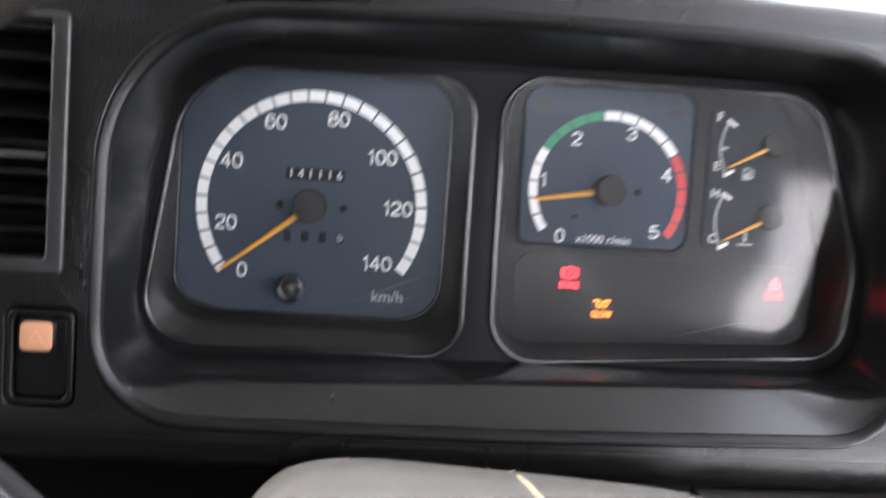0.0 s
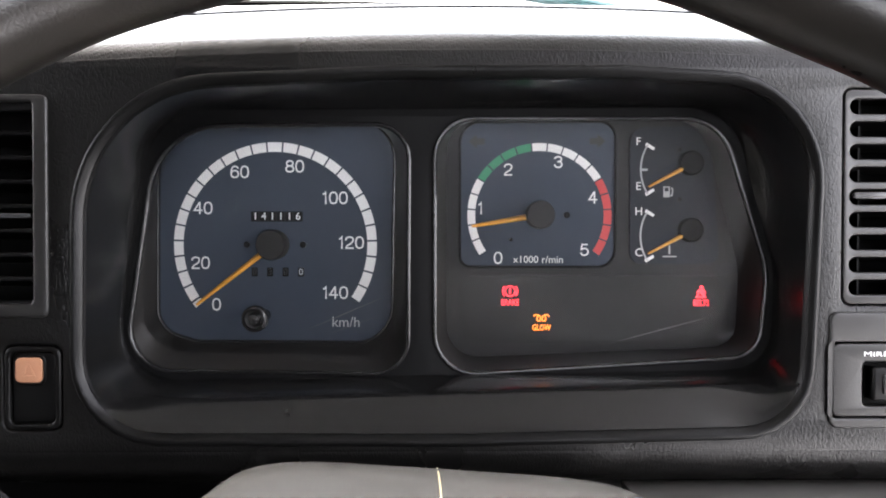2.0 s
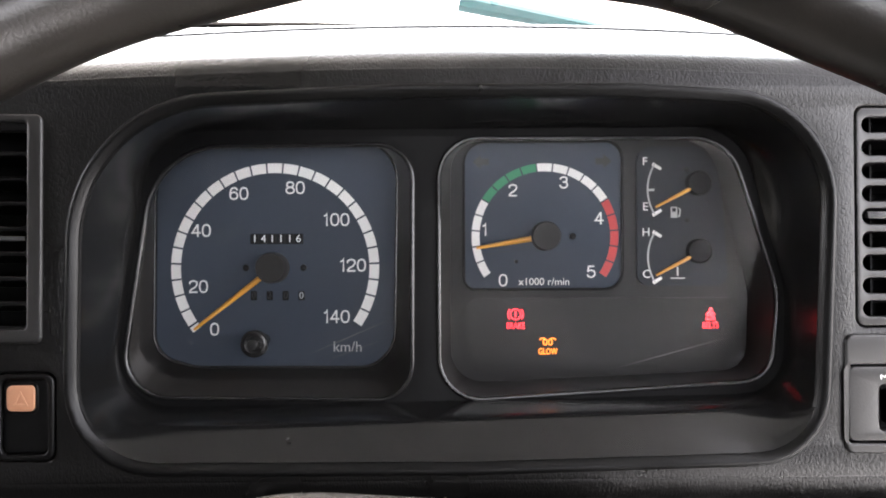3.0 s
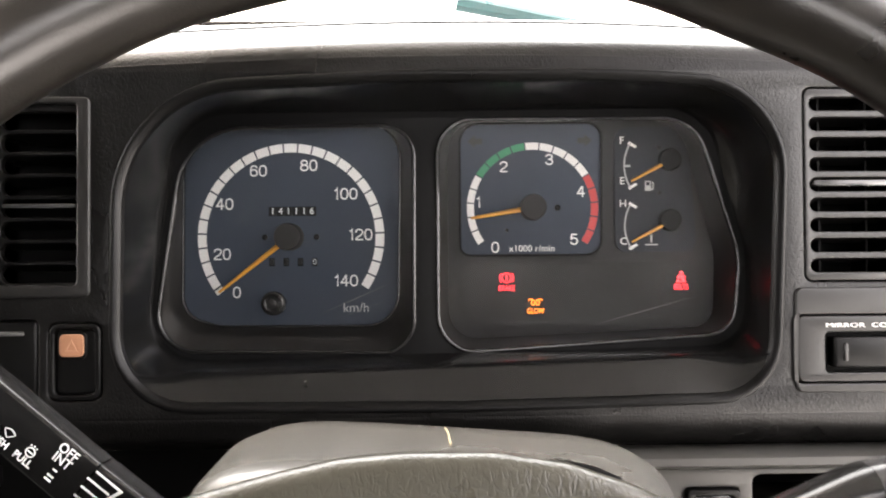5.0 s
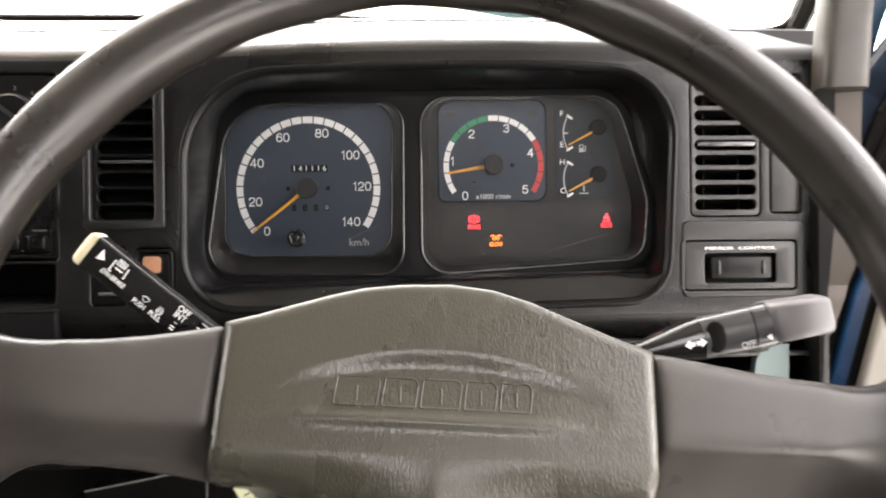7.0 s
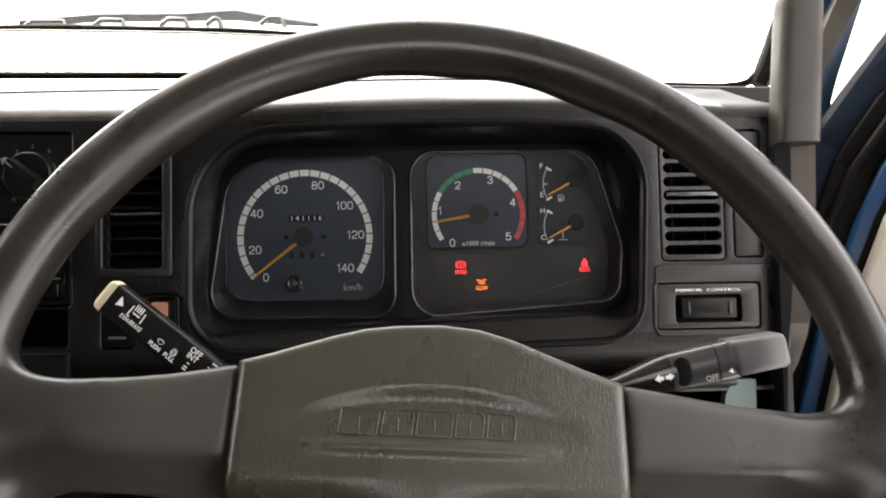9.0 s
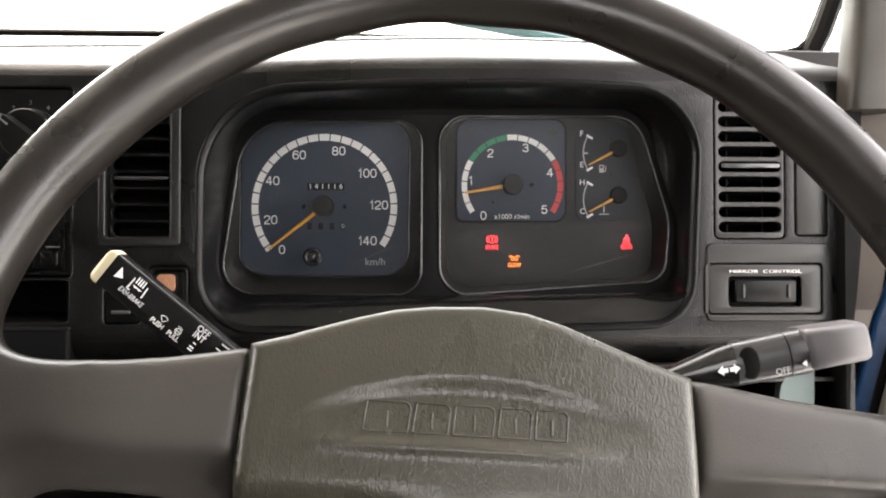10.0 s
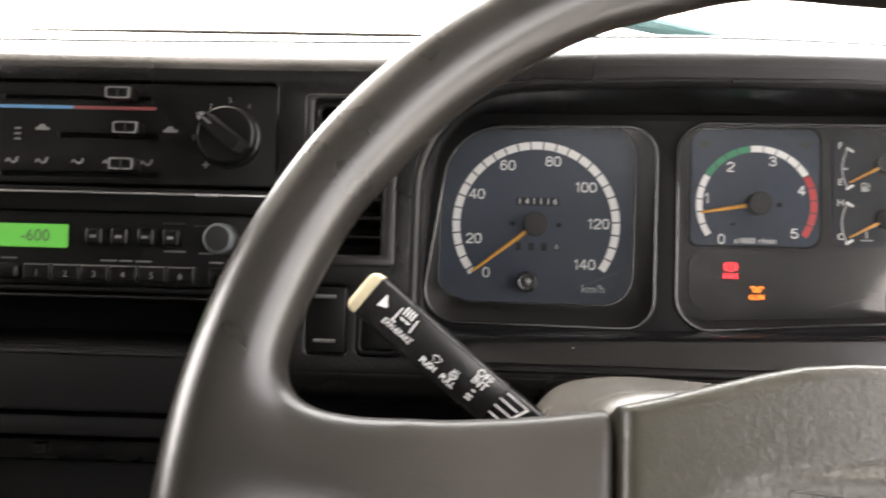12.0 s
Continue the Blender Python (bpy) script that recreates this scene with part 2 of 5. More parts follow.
REDBAR = mat("dark_red_scale_print", (0.12, 0.022, 0.02), 0.6)


# ---- mesh helpers ----
def finish(me, material, smooth=35.0):
    me.materials.append(material)
    for p in me.polygons:
        p.use_smooth = smooth > 0
    if smooth > 0:
        me.set_sharp_from_angle(angle=radians(smooth))
    return me


def part(name, me, material, parent=None, label="", m=None, smooth=35.0):
    """One mesh object: a part under parent, or a thing of its own."""
    if isinstance(me, bmesh.types.BMesh):
        bm, me = me, bpy.data.meshes.new(name)
        bmesh.ops.recalc_face_normals(bm, faces=bm.faces)
        bm.to_mesh(me)
        bm.free()
    finish(me, material, smooth)
    ob = new(name, me)
    if parent is not None:
        ob.parent = parent
        if m is not None:
            ob.matrix_local = m
    else:
        ob.matrix_world = LEAN @ (m or Matrix())
    if label:
        ob["label"] = label
    return ob


def thing(name, m=None, label="", category="", group="", kind=""):
    """An Empty that carries the parts of one thing."""
    ob = new(name)
    ob.empty_display_size = 0.02
    ob.matrix_world = LEAN @ (m or Matrix())
    return tagged(ob, label, category, group, kind)


def fillet(pts, radii, steps=7):
    """A closed outline with rounded corners."""
    out, n = [], len(pts)
    if not isinstance(radii, (list, tuple)):
        radii = [radii] * n
    for i in range(n):
        p, a, b = Vector(pts[i]), Vector(pts[i - 1]), Vector(pts[(i + 1) % n])
        u, v = (a - p).normalized(), (b - p).normalized()
        ang = math.acos(max(-1, min(1, u.dot(v))))
        r = radii[i]
        if r <= 0 or ang > 3.05:
            out.append(tuple(p))
            continue
        d = min(r / math.tan(ang / 2), 0.49 * (a - p).length, 0.49 * (b - p).length)
        r = d * math.tan(ang / 2)
        c = p + (u + v).normalized() * (r / math.sin(ang / 2))
        s, e = p + u * d - c, p + v * d - c
        for k in range(steps + 1):
            f = k / steps
            w = math.sin(math.pi - ang)
            q = (s * math.sin((1 - f) * (math.pi - ang)) + e * math.sin(f * (math.pi - ang))) / w if w > 1e-5 else s.lerp(e, f)
            out.append(tuple(c + q))
    return out


def box2(x0, z0, x1, z1, r=0.0, steps=5):
    return fillet([(x0, z0), (x1, z0), (x1, z1), (x0, z1)], r, steps) if r else [(x0, z0), (x1, z0), (x1, z1), (x0, z1)]


def disc2(cx, cz, r, n=32):
    return [(cx + r * math.cos(2 * math.pi * k / n), cz + r * math.sin(2 * math.pi * k / n)) for k in range(n)]


FACE = Matrix(((1, 0, 0, 0), (0, 0, -1, 0), (0, 1, 0, 0), (0, 0, 0, 1)))


def shape(loops, front, depth, bevel=0.0, res=2):
    """A plate in the x-z plane with holes; its front (towards -y) lies at y = front."""
    cu = bpy.data.curves.new("outline", "CURVE")
    cu.dimensions, cu.fill_mode = "2D", "BOTH"
    for loop in loops:
        sp = cu.splines.new("POLY")
        sp.points.add(len(loop) - 1)
        for p, (x, z) in zip(sp.points, loop):
            p.co = (x, z, 0, 1)
        sp.use_cyclic_u = True
    cu.extrude = max(0.0, depth / 2 - bevel)
    cu.bevel_depth, cu.bevel_resolution, cu.offset = bevel, res, -bevel
    ob = bpy.data.objects.new("outline", cu)
    me = bpy.data.meshes.new_from_object(ob)
    bpy.data.objects.remove(ob)
    bpy.data.curves.remove(cu)
    if depth > 0:
        bm = bmesh.new()
        bm.from_mesh(me)
        bmesh.ops.remove_doubles(bm, verts=bm.verts, dist=1e-6)
        bm.to_mesh(me)
        bm.free()
    me.transform(Matrix.Translation((0, front + depth / 2, 0)) @ FACE)
    return me


def lettering(text, size, x, z, front, depth=0.0002, wide=1.0, turn=0.0, align="CENTER", shear=0.0, thick=0.0):
    cu = bpy.data.curves.new("letters", "FONT")
    cu.body, cu.size, cu.extrude, cu.shear, cu.offset = text, size, depth / 2, shear, thick
    cu.align_x, cu.align_y, cu.resolution_u = align, "CENTER", 3
    ob = bpy.data.objects.new("letters", cu)
    me = bpy.data.meshes.new_from_object(ob)
    bpy.data.objects.remove(ob)
    bpy.data.curves.remove(cu)
    me.transform(Matrix.Translation((x, front + depth / 2, z)) @ FACE @ Matrix.Rotation(radians(turn), 4, "Z") @ Matrix.Diagonal((wide, 1, 1, 1)))
    return me


GLYPHS = {   # centre lines of wide sans-serif numerals, one unit high: (points, closed, rounded)
    "0": [([(0, 0.43), (0.21, 0.34), (0.29, 0), (0.21, -0.34), (0, -0.43), (-0.21, -0.34), (-0.29, 0), (-0.21, 0.34)], True, True)],
    "1": [([(-0.17, 0.27), (0.0, 0.33), (0.06, 0.46), (0.06, -0.49)], False, False)],
    "2": [([(-0.29, 0.17), (-0.24, 0.35), (0, 0.43), (0.24, 0.35), (0.27, 0.16), (0.12, -0.06), (-0.16, -0.23), (-0.30, -0.43)], False, True), ([(-0.33, -0.435), (0.32, -0.435)], False, False)],
    "3": [([(-0.28, 0.24), (-0.2, 0.38), (0, 0.43), (0.21, 0.36), (0.25, 0.2), (0.16, 0.06), (-0.08, 0.03)], False, True), ([(-0.08, 0.03), (0.17, 0.0), (0.29, -0.18), (0.2, -0.37), (0, -0.43), (-0.21, -0.37), (-0.30, -0.19)], False, True)],
    "4": [([(0.09, 0.44), (-0.31, -0.18), (0.34, -0.18)], False, False), ([(0.12, 0.49), (0.12, -0.49)], False, False)],
    "5": [([(0.26, 0.435), (-0.19, 0.435), (-0.27, -0.03)], False, False), ([(-0.27, -0.01), (-0.16, 0.08), (0.02, 0.12), (0.23, 0.03), (0.29, -0.16), (0.2, -0.36), (0, -0.43), (-0.21, -0.37), (-0.30, -0.21)], False, True)],
    "6": [([(0, 0.10), (0.21, 0.03), (0.28, -0.17), (0.21, -0.36), (0, -0.43), (-0.21, -0.36), (-0.28, -0.17), (-0.21, 0.03)], True, True), ([(-0.285, -0.13), (-0.26, 0.17), (-0.16, 0.37), (0.02, 0.43), (0.2, 0.37), (0.27, 0.24)], False, True)],
    "8": [([(0, 0.43), (0.19, 0.37), (0.25, 0.23), (0.19, 0.09), (0, 0.03), (-0.19, 0.09), (-0.25, 0.23), (-0.19, 0.37)], True, True), ([(0, 0.03), (0.22, -0.04), (0.30, -0.2), (0.22, -0.37), (0, -0.43), (-0.22, -0.37), (-0.30, -0.2), (-0.22, -0.04)], True, True)],
}


def numeral(text, high, x, z, front, weight=0.125, wide=1.0):
    """Printed numerals as flat strokes of even width, facing -y, centred on x and z."""
    pitch = [0.55 if d == "1" else 0.78 for d in text]
    at_x, bm = -sum(pitch) / 2, bmesh.new()
    for d, adv in zip(text, pitch):
        for layer, (pts, closed, rounded) in enumerate(GLYPHS[d]):
            line, n = [Vector(p) for p in pts], len(pts)
            if rounded:
                fine = []
                for i in range(n if closed else n - 1):
                    p0, p1, p2, p3 = [line[k % n] if closed else line[max(0, min(n - 1, k))] for k in (i - 1, i, i + 1, i + 2)]
                    for j in range(5):
                        t = j / 5
                        fine.append(0.5 * (2 * p1 + (p2 - p0) * t + (2 * p0 - 5 * p1 + 4 * p2 - p3) * t * t + (3 * p1 - p0 - 3 * p2 + p3) * t ** 3))
                line = fine if closed else fine + [line[-1]]
            n, sides = len(line), []
            for i, p in enumerate(line):
                u = (p - line[i - 1]).normalized() if closed or i else (line[1] - p).normalized()
                v = (line[(i + 1) % n] - p).normalized() if closed or i < n - 1 else u
                mid = (u + v).normalized()
                side = Vector((-mid.y, mid.x)) * (weight / 2 / max(0.5, mid.dot(u)))
                sides.append([bm.verts.new((x + ((q.x + at_x + adv / 2) * wide) * high, front - 0.00003 * layer, z + q.y * high)) for q in (p + side, p - side)])
            for i in range(n if closed else n - 1):
                (a, b), (e, f) = sides[i], sides[(i + 1) % n]
                bm.faces.new((a, b, f, e))
        at_x += adv
    return bm


def merge(meshes):
    bm = bmesh.new()
    for me in meshes:
        bm.from_mesh(me)
        bpy.data.meshes.remove(me)
    out = bpy.data.meshes.new("merged")
    bm.to_mesh(out)
    bm.free()
    return out


def block(x0, y0, z0, x1, y1, z1, bevel=0.0, seg=2):
    bm = bmesh.new()
    bmesh.ops.create_cube(bm, size=1.0)
    bmesh.ops.scale(bm, vec=(x1 - x0, y1 - y0, z1 - z0), verts=bm.verts)
    bmesh.ops.translate(bm, vec=((x0 + x1) / 2, (y0 + y1) / 2, (z0 + z1) / 2), verts=bm.verts)
    if bevel:
        bmesh.ops.bevel(bm, geom=bm.edges[:], offset=bevel, segments=seg, profile=0.5, affect="EDGES")
    return bm


def loft(rings, cap=True, closed=True):
    """A skin over rings of equally many points."""
    bm = bmesh.new()
    vs = [[bm.verts.new(p) for p in ring] for ring in rings]
    n = len(rings[0])
    for a, b in zip(vs, vs[1:]):
        for k in range(n if closed else n - 1):
            bm.faces.new((a[k], a[(k + 1) % n], b[(k + 1) % n], b[k]))
    if cap and closed:
        bm.faces.new(vs[0])
        bm.faces.new(vs[-1])
    return bm


def turned(profile, n=32):
    """A round solid about the y axis from (radius, y) pairs."""
    return loft([[(r * math.cos(2 * math.pi * k / n), y, r * math.sin(2 * math.pi * k / n)) for k in range(n)] for r, y in profile])


def rod(points, radius, n=10):
    """A round bar through points; radius may be a list."""
    pts = [Vector(p) for p in points]
    rings = []
    for i, p in enumerate(pts):
        d = (pts[min(i + 1, len(pts) - 1)] - pts[max(i - 1, 0)]).normalized()
        u = d.cross(Vector((0.13, 0.2, 0.97))).normalized()
        v = d.cross(u)
        r = radius[i] if isinstance(radius, (list, tuple)) else radius
        rings.append([p + u * r * math.cos(2 * math.pi * k / n) + v * r * math.sin(2 * math.pi * k / n) for k in range(n)])
    return loft(rings)


def arc2(cx, cz, r0, r1, a0, a1, n=4):
    """A piece of a flat ring; angles in degrees clockwise from the top."""
    o = [(cx + r1 * math.sin(radians(a0 + (a1 - a0) * k / n)), cz + r1 * math.cos(radians(a0 + (a1 - a0) * k / n))) for k in range(n + 1)]
    i = [(cx + r0 * math.sin(radians(a0 + (a1 - a0) * k / n)), cz + r0 * math.cos(radians(a0 + (a1 - a0) * k / n))) for k in range(n + 1)]
    return o + i[::-1]


def polar(outline, c, count):
    """The outline sampled along equal angles about c."""
    pts = [Vector(p) for p in outline]
    out = []
    for k in range(count):
        a = 2 * math.pi * k / count
        d, best = Vector((math.cos(a), math.sin(a))), None
        for p, q in zip(pts, pts[1:] + pts[:1]):
            e = q - p
            den = d.x * e.y - d.y * e.x
            if abs(den) < 1e-12:
                continue
            w = p - Vector(c)
            s, f = (w.x * e.y - w.y * e.x) / den, (w.x * d.y - w.y * d.x) / den
            if s > 0 and -1e-6 <= f <= 1 + 1e-6 and (best is None or s > best):
                best = s
        out.append(tuple(Vector(c) + d * best))
    return out


# ---- layout axes ----
SLANT = math.atan(0.053)
DASH = pose(0, -0.0668, 0, 0, 0, math.degrees(SLANT))   # local: along the fascia, into it, up


def crown(u):
    s = 1 - ((u - 0.05) / 0.2) ** 2
    return 0.0035 * (s + math.sqrt(s * s + 0.04))


# ---- cab shell ----
UP = LEAN.inverted()


def cab():
    fl = part("floor", block(-1.3, -1.25, 0.02, 0.56, 0.35, 0.08), FLOORMAT, m=UP)
    tagged(fl, "dark rubber cab floor", "floor", kind="structure")
    ro = part("ceiling", block(-1.3, -1.3, 1.69, 0.56, 0.16, 1.73), LINER, m=UP)
    tagged(ro, "grey fabric headliner of the cab", "ceiling", kind="structure")
    # Unseen rear wall; the window is added and sized to light the dials.
    back = part("wall_rear", shape([box2(-1.3, 0.08, 0.56, 1.69), box2(-0.02, 1.10, 0.44, 1.42, 0.05)], -1.3, 0.05), BACKCLOTH, m=UP)
    tagged(back, "unseen dark fabric-covered rear cab wall, small window added to light the dials", "wall", kind="structure")
    left = part("wall_left", shape([box2(-1.25, 0.08, 0.55, 1.69), box2(-0.46, 1.00, 0.15, 1.60, 0.06)], 0.0, 0.05), CARD,
                m=UP @ pose(-1.3, 0, 0, 0, 0, 90))
    tagged(left, "grey passenger side wall with a window opening", "wall", kind="structure")
    # Unseen wall added as a blocker; its openings place the glare on the lenses.
    right = part("wall_right", shape([[(-1.25, 0.08), (-0.50, 0.08), (-0.50, 1.02), (-0.95, 1.02), (-0.95, 1.62), (-0.50, 1.62), (-0.50, 1.69), (-1.25, 1.69)],
                                      box2(-1.17, 0.36, -0.66, 0.87, 0.03)], 0.0, 0.045), BACKCLOTH, m=UP @ pose(0.60, 0, 0, 0, 0, 90))
    tagged(right, "unseen dark side wall, its openings cut to shape the lens reflections", "wall", kind="structure")
    fire = part("firewall", block(-1.25, 0.318, 0.08, 0.42, 0.35, 0.93), STEEL, m=UP)
    tagged(fire, "dark painted steel bulkhead under the windscreen", "wall", kind="structure")
    # windscreen, leaning back
    pane = part("windscreen", block(-1.25, -0.003, 0, 0.46, 0.003, 0.76), GLASS, m=UP @ pose(0, 0.310, 0.962, 14))
    pane.visible_shadow = False
    tagged(pane, "clear windscreen glass", "windscreen", kind="structure")
    gr = part("ground", block(-400, -400, -1.0, 400, 400, -0.95), CONCRETE, m=UP)
    tagged(gr, "pale concrete ground outside", "ground", kind="structure")


cab()

# ---- dashboard ----
OPENING = [(x, z + (crown(x) if z > 0.85 else 0)) for x, z in
           fillet([(-0.1350, 0.7680), (0.03, 0.7672), (0.1800, 0.7705), (0.1865, 0.9160), (0.10, 0.9180), (0.0, 0.9175), (-0.1335, 0.9150)],
                  [0.034, 0, 0.028, 0.042, 0, 0, 0.055], 10)]
R_VENT, R_BLANK, MIRROR = (0.1965, 0.8245, 0.2440, 0.9195), (0.2505, 0.8265, 0.2720, 0.9190), (0.1915, 0.7755, 0.2675, 0.8085)
L_VENT, HAZARD, BLANKSW = (-0.1960, 0.8225, -0.1530, 0.9130), (-0.1670, 0.7705, -0.1420, 0.8075), (-0.1950, 0.7705, -0.1720, 0.8090)
STACK = (-0.42, 0.800, -0.2150, 0.9205)


def dashboard():
    dash = thing("dashboard", DASH, "black grained vinyl dashboard with a rolled top edge", "dashboard")
    top = [(-0.43 + 0.72 * k / 40, 0.929 + crown(-0.43 + 0.72 * k / 40)) for k in range(41)]
    edge = [(-0.43, 0.7605)] + [(0.29, 0.7605)] + top[::-1]
    face = shape([edge, OPENING, box2(*R_VENT, 0.004), box2(*R_BLANK, 0.003), box2(*MIRROR, 0.003), box2(*L_VENT, 0.003),
                  box2(*HAZARD, 0.004), box2(*BLANKSW, 0.003), box2(*STACK, 0.003), box2(-0.42, 0.772, -0.2170, 0.798, 0.002)], 0.0, 0.012, 0.0012)
    part("fascia", face, VINYL, dash)
    roll = ((0.010, 0.7630), (0.0006, 0.7622), (0.0002, 0.7608), (0.0004, 0.7590), (0.0014, 0.7562), (0.0035, 0.7525), (0.0070, 0.7488), (0.0115, 0.7455), (0.0175, 0.7430), (0.030, 0.7420), (0.030, 0.7630))
    part("lower_roll", loft([[(u, y, z) for y, z in roll] for u in [-0.43 + 0.06 * k for k in range(13)]]), VINYL, dash, "rolled-under lower edge")
    # the rolled pad above the fascia, running back to a curved joint before the windscreen
    def joint(u):
        return 0.088 + 0.040 * max(0.0, 1 - ((u - 0.05) / 0.40) ** 2)

    def pad_profile(u):
        y = joint(u)
        z = 0.970 + (y - 0.0935) * 0.36
        pts = [(0.0, 0.9275), (0.001, 0.931), (0.0045, 0.9355), (0.011, 0.9395), (0.022, 0.9435), (0.045, 0.951), (0.075, 0.9625), (y - 0.003, z - 0.001), (y, z - 0.0025), (y, 0.950), (0.012, 0.925)]
        return [(u, a, b + crown(u)) for a, b in pts]

    def ledge_profile(u):
        y = joint(u) + 0.0025
        z = 0.970 + (y - 0.0935) * 0.36 + crown(u)
        h = 0.5 * crown(u)
        k = min(1.0, max(0.0, (u - 0.15) / 0.13))
        h -= 0.0095 * k * k * (3 - 2 * k)
        pts = [(y, z - 0.02), (y, z + 0.001), (y + 0.0025, z + 0.0028), (0.20, 1.0085 + h), (0.262, 1.0230 + h), (0.30, 1.0300 + h), (0.322, 1.0330 + h), (0.326, 1.030 + h), (0.326, 0.995)]
        return [(u, a, b) for a, b in pts]

    us = [-0.95 + 1.24 * k / 60 for k in range(61)]
    part("top_pad", loft([pad_profile(u) for u in us[:59]]), VINYL, dash)
    part("pad_end", loft([pad_profile(u) for u in us[58:]]), END_GREY, dash, "end of the top pad, greyed for a weaker reflection")
    part("defroster_ledge", loft([ledge_profile(u) for u in us[:58]]), GLOSSY, dash)
    part("ledge_end", loft([ledge_profile(u) for u in us[57:] + [0.31, 0.34, 0.365]]), END_GREY, dash, "end of the ledge, greyed for a weaker reflection")
    # raised lip round the instrument opening
    c = (0.025, 0.845)
    o = polar(OPENING, c, 160)
    rings = []
    for off, y in ((0.0048, 0.002), (0.0042, 0.0), (0.0034, -0.0008), (0.0024, -0.0010), (0.0014, -0.0007), (0.0004, 0.0002), (-0.0008, 0.0012), (-0.0016, 0.0030)):
        ring = []
        for k, p in enumerate(o):
            a, b = Vector(o[k - 1]), Vector(o[(k + 1) % 160])
            t = (b - a).normalized()
            ring.append((p[0] + t.y * off, y, p[1] - t.x * off))
        rings.append(ring)
    part("opening_lip", loft(rings, cap=False), PLASTIC, dash, "smooth raised lip round the instruments")
    # lower edge: a lip and the knee panel below it
    part("lower_lip", loft([[(u, 0.0, 0.7425), (u, -0.004, 0.7405), (u, -0.0045, 0.737), (u, 0.0, 0.7345), (u, 0.02, 0.735), (u, 0.02, 0.742)]
                            for u in (0.105, 0.20, 0.2475)]), KNEE, dash, "grey lower lip")
    part("knee_panel", shape([box2(0.105, 0.700, 0.29, 0.7335, 0.003), box2(0.1375, 0.706, 0.1640, 0.7245, 0.002), box2(0.171, 0.7035, 0.28, 0.7305, 0.004)], 0.004, 0.01, 0.001), KNEE, dash,
         "grey knee panel with a tray opening")
    part("under_panel", block(-0.43, 0.045, 0.55, 0.105, 0.055, 0.745), DARK, dash)
    part("tray_floor", block(0.168, 0.012, 0.699, 0.285, 0.09, 0.703), BEIGE, dash, "beige-grey tray")
    part("tray_back", block(0.168, 0.09, 0.699, 0.285, 0.094, 0.735), DARK, dash)
    part("end_cheek", block(0.286, 0.004, 0.60, 0.292, 0.26, 0.93), VINYL, dash)
    part("body", block(-0.43, 0.09, 0.55, 0.286, 0.30, 0.93), DARK, dash)
    part("passenger_face", block(-0.95, 0.0, 0.60, -0.431, 0.09, 0.93, 0.004), VINYL, dash)
    # Added sheet: its pale teal paints a reflection on the knee panel end.
    sheen = thing("teal_sheen_panel", DASH, "added pale teal sheet, a painted reflection at the knee panel end", "panel")
    part("sheet", loft([[(u0, 0.004, z), (u1, 0.003, z), (u1, 0.012, z), (u0, 0.012, z)] for z, u0, u1 in ((0.695, 0.2380, 0.2635), (0.700, 0.2385, 0.2635), (0.728, 0.2420, 0.2640), (0.7385, 0.2480, 0.2640))]), PALETEAL, sheen)
    sw = thing("panel_switch", DASH, "small black rocker switch in the grey knee panel", "switch")
    part("surround", shape([box2(0.1380, 0.7065, 0.1635, 0.7240, 0.002), box2(0.1410, 0.708, 0.1605, 0.7215, 0.0015)], 0.0005, 0.006, 0.0005), PLASTIC, sw)
    part("rocker", block(0.1415, 0.002, 0.7085, 0.1600, 0.010, 0.7210, 0.001), GLOSSY, sw)


dashboard()

# ---- instrument cluster ----
SPX, SPZ, SPR = -0.0675, 0.8500, 0.0530
TAX, TAZ, TAR = 0.0690, 0.8654, 0.0368
LENS_Y = -0.021
SP_LENS = fillet([(-0.1375, 0.7885), (0.0025, 0.7875), (0.0030, 0.9085), (-0.1195, 0.9080)], [0.020, 0.016, 0.016, 0.036], 8)
TA_LENS = fillet([(0.0172, 0.7868), (0.1725, 0.7972), (0.1760, 0.838), (0.1535, 0.9105), (0.0172, 0.9112)], [0.019, 0.015, 0.05, 0.022, 0.018], 8)

SP_WINDOW = fillet([(-0.1280, 0.8065), (-0.1080, 0.8005), (-0.0072, 0.8005), (-0.0055, 0.9140), (-0.1275, 0.9135)], [0.022, 0.022, 0.018, 0.020, 0.028], 8)
TA_PLATE = fillet([(0.0215, 0.7915), (0.1690, 0.7985), (0.1705, 0.838), (0.1510, 0.9145), (0.0215, 0.9145)], [0.016, 0.012, 0.05, 0.02, 0.016], 8)


def grow(outline, d):
    n, out = len(outline), []
    for k, p in enumerate(outline):
        a, b = Vector(outline[k - 1]), Vector(outline[(k + 1) % n])
        t = b - a
        t = t.normalized() if t.length > 1e-9 else Vector((1, 0))
        out.append((p[0] + t.y * d, p[1] - t.x * d))
    return out


def marks(cx, cz, r0, r1, first, last, count, gap, colours, parent, y):
    step = (last - first) / count
    for k in range(count):
        a = first + k * step
        part("scale_mark", shape([arc2(cx, cz, r0, r1, a + gap / 2, a + step - gap / 2)], y, 0.0004), colours(k), parent, smooth=0)


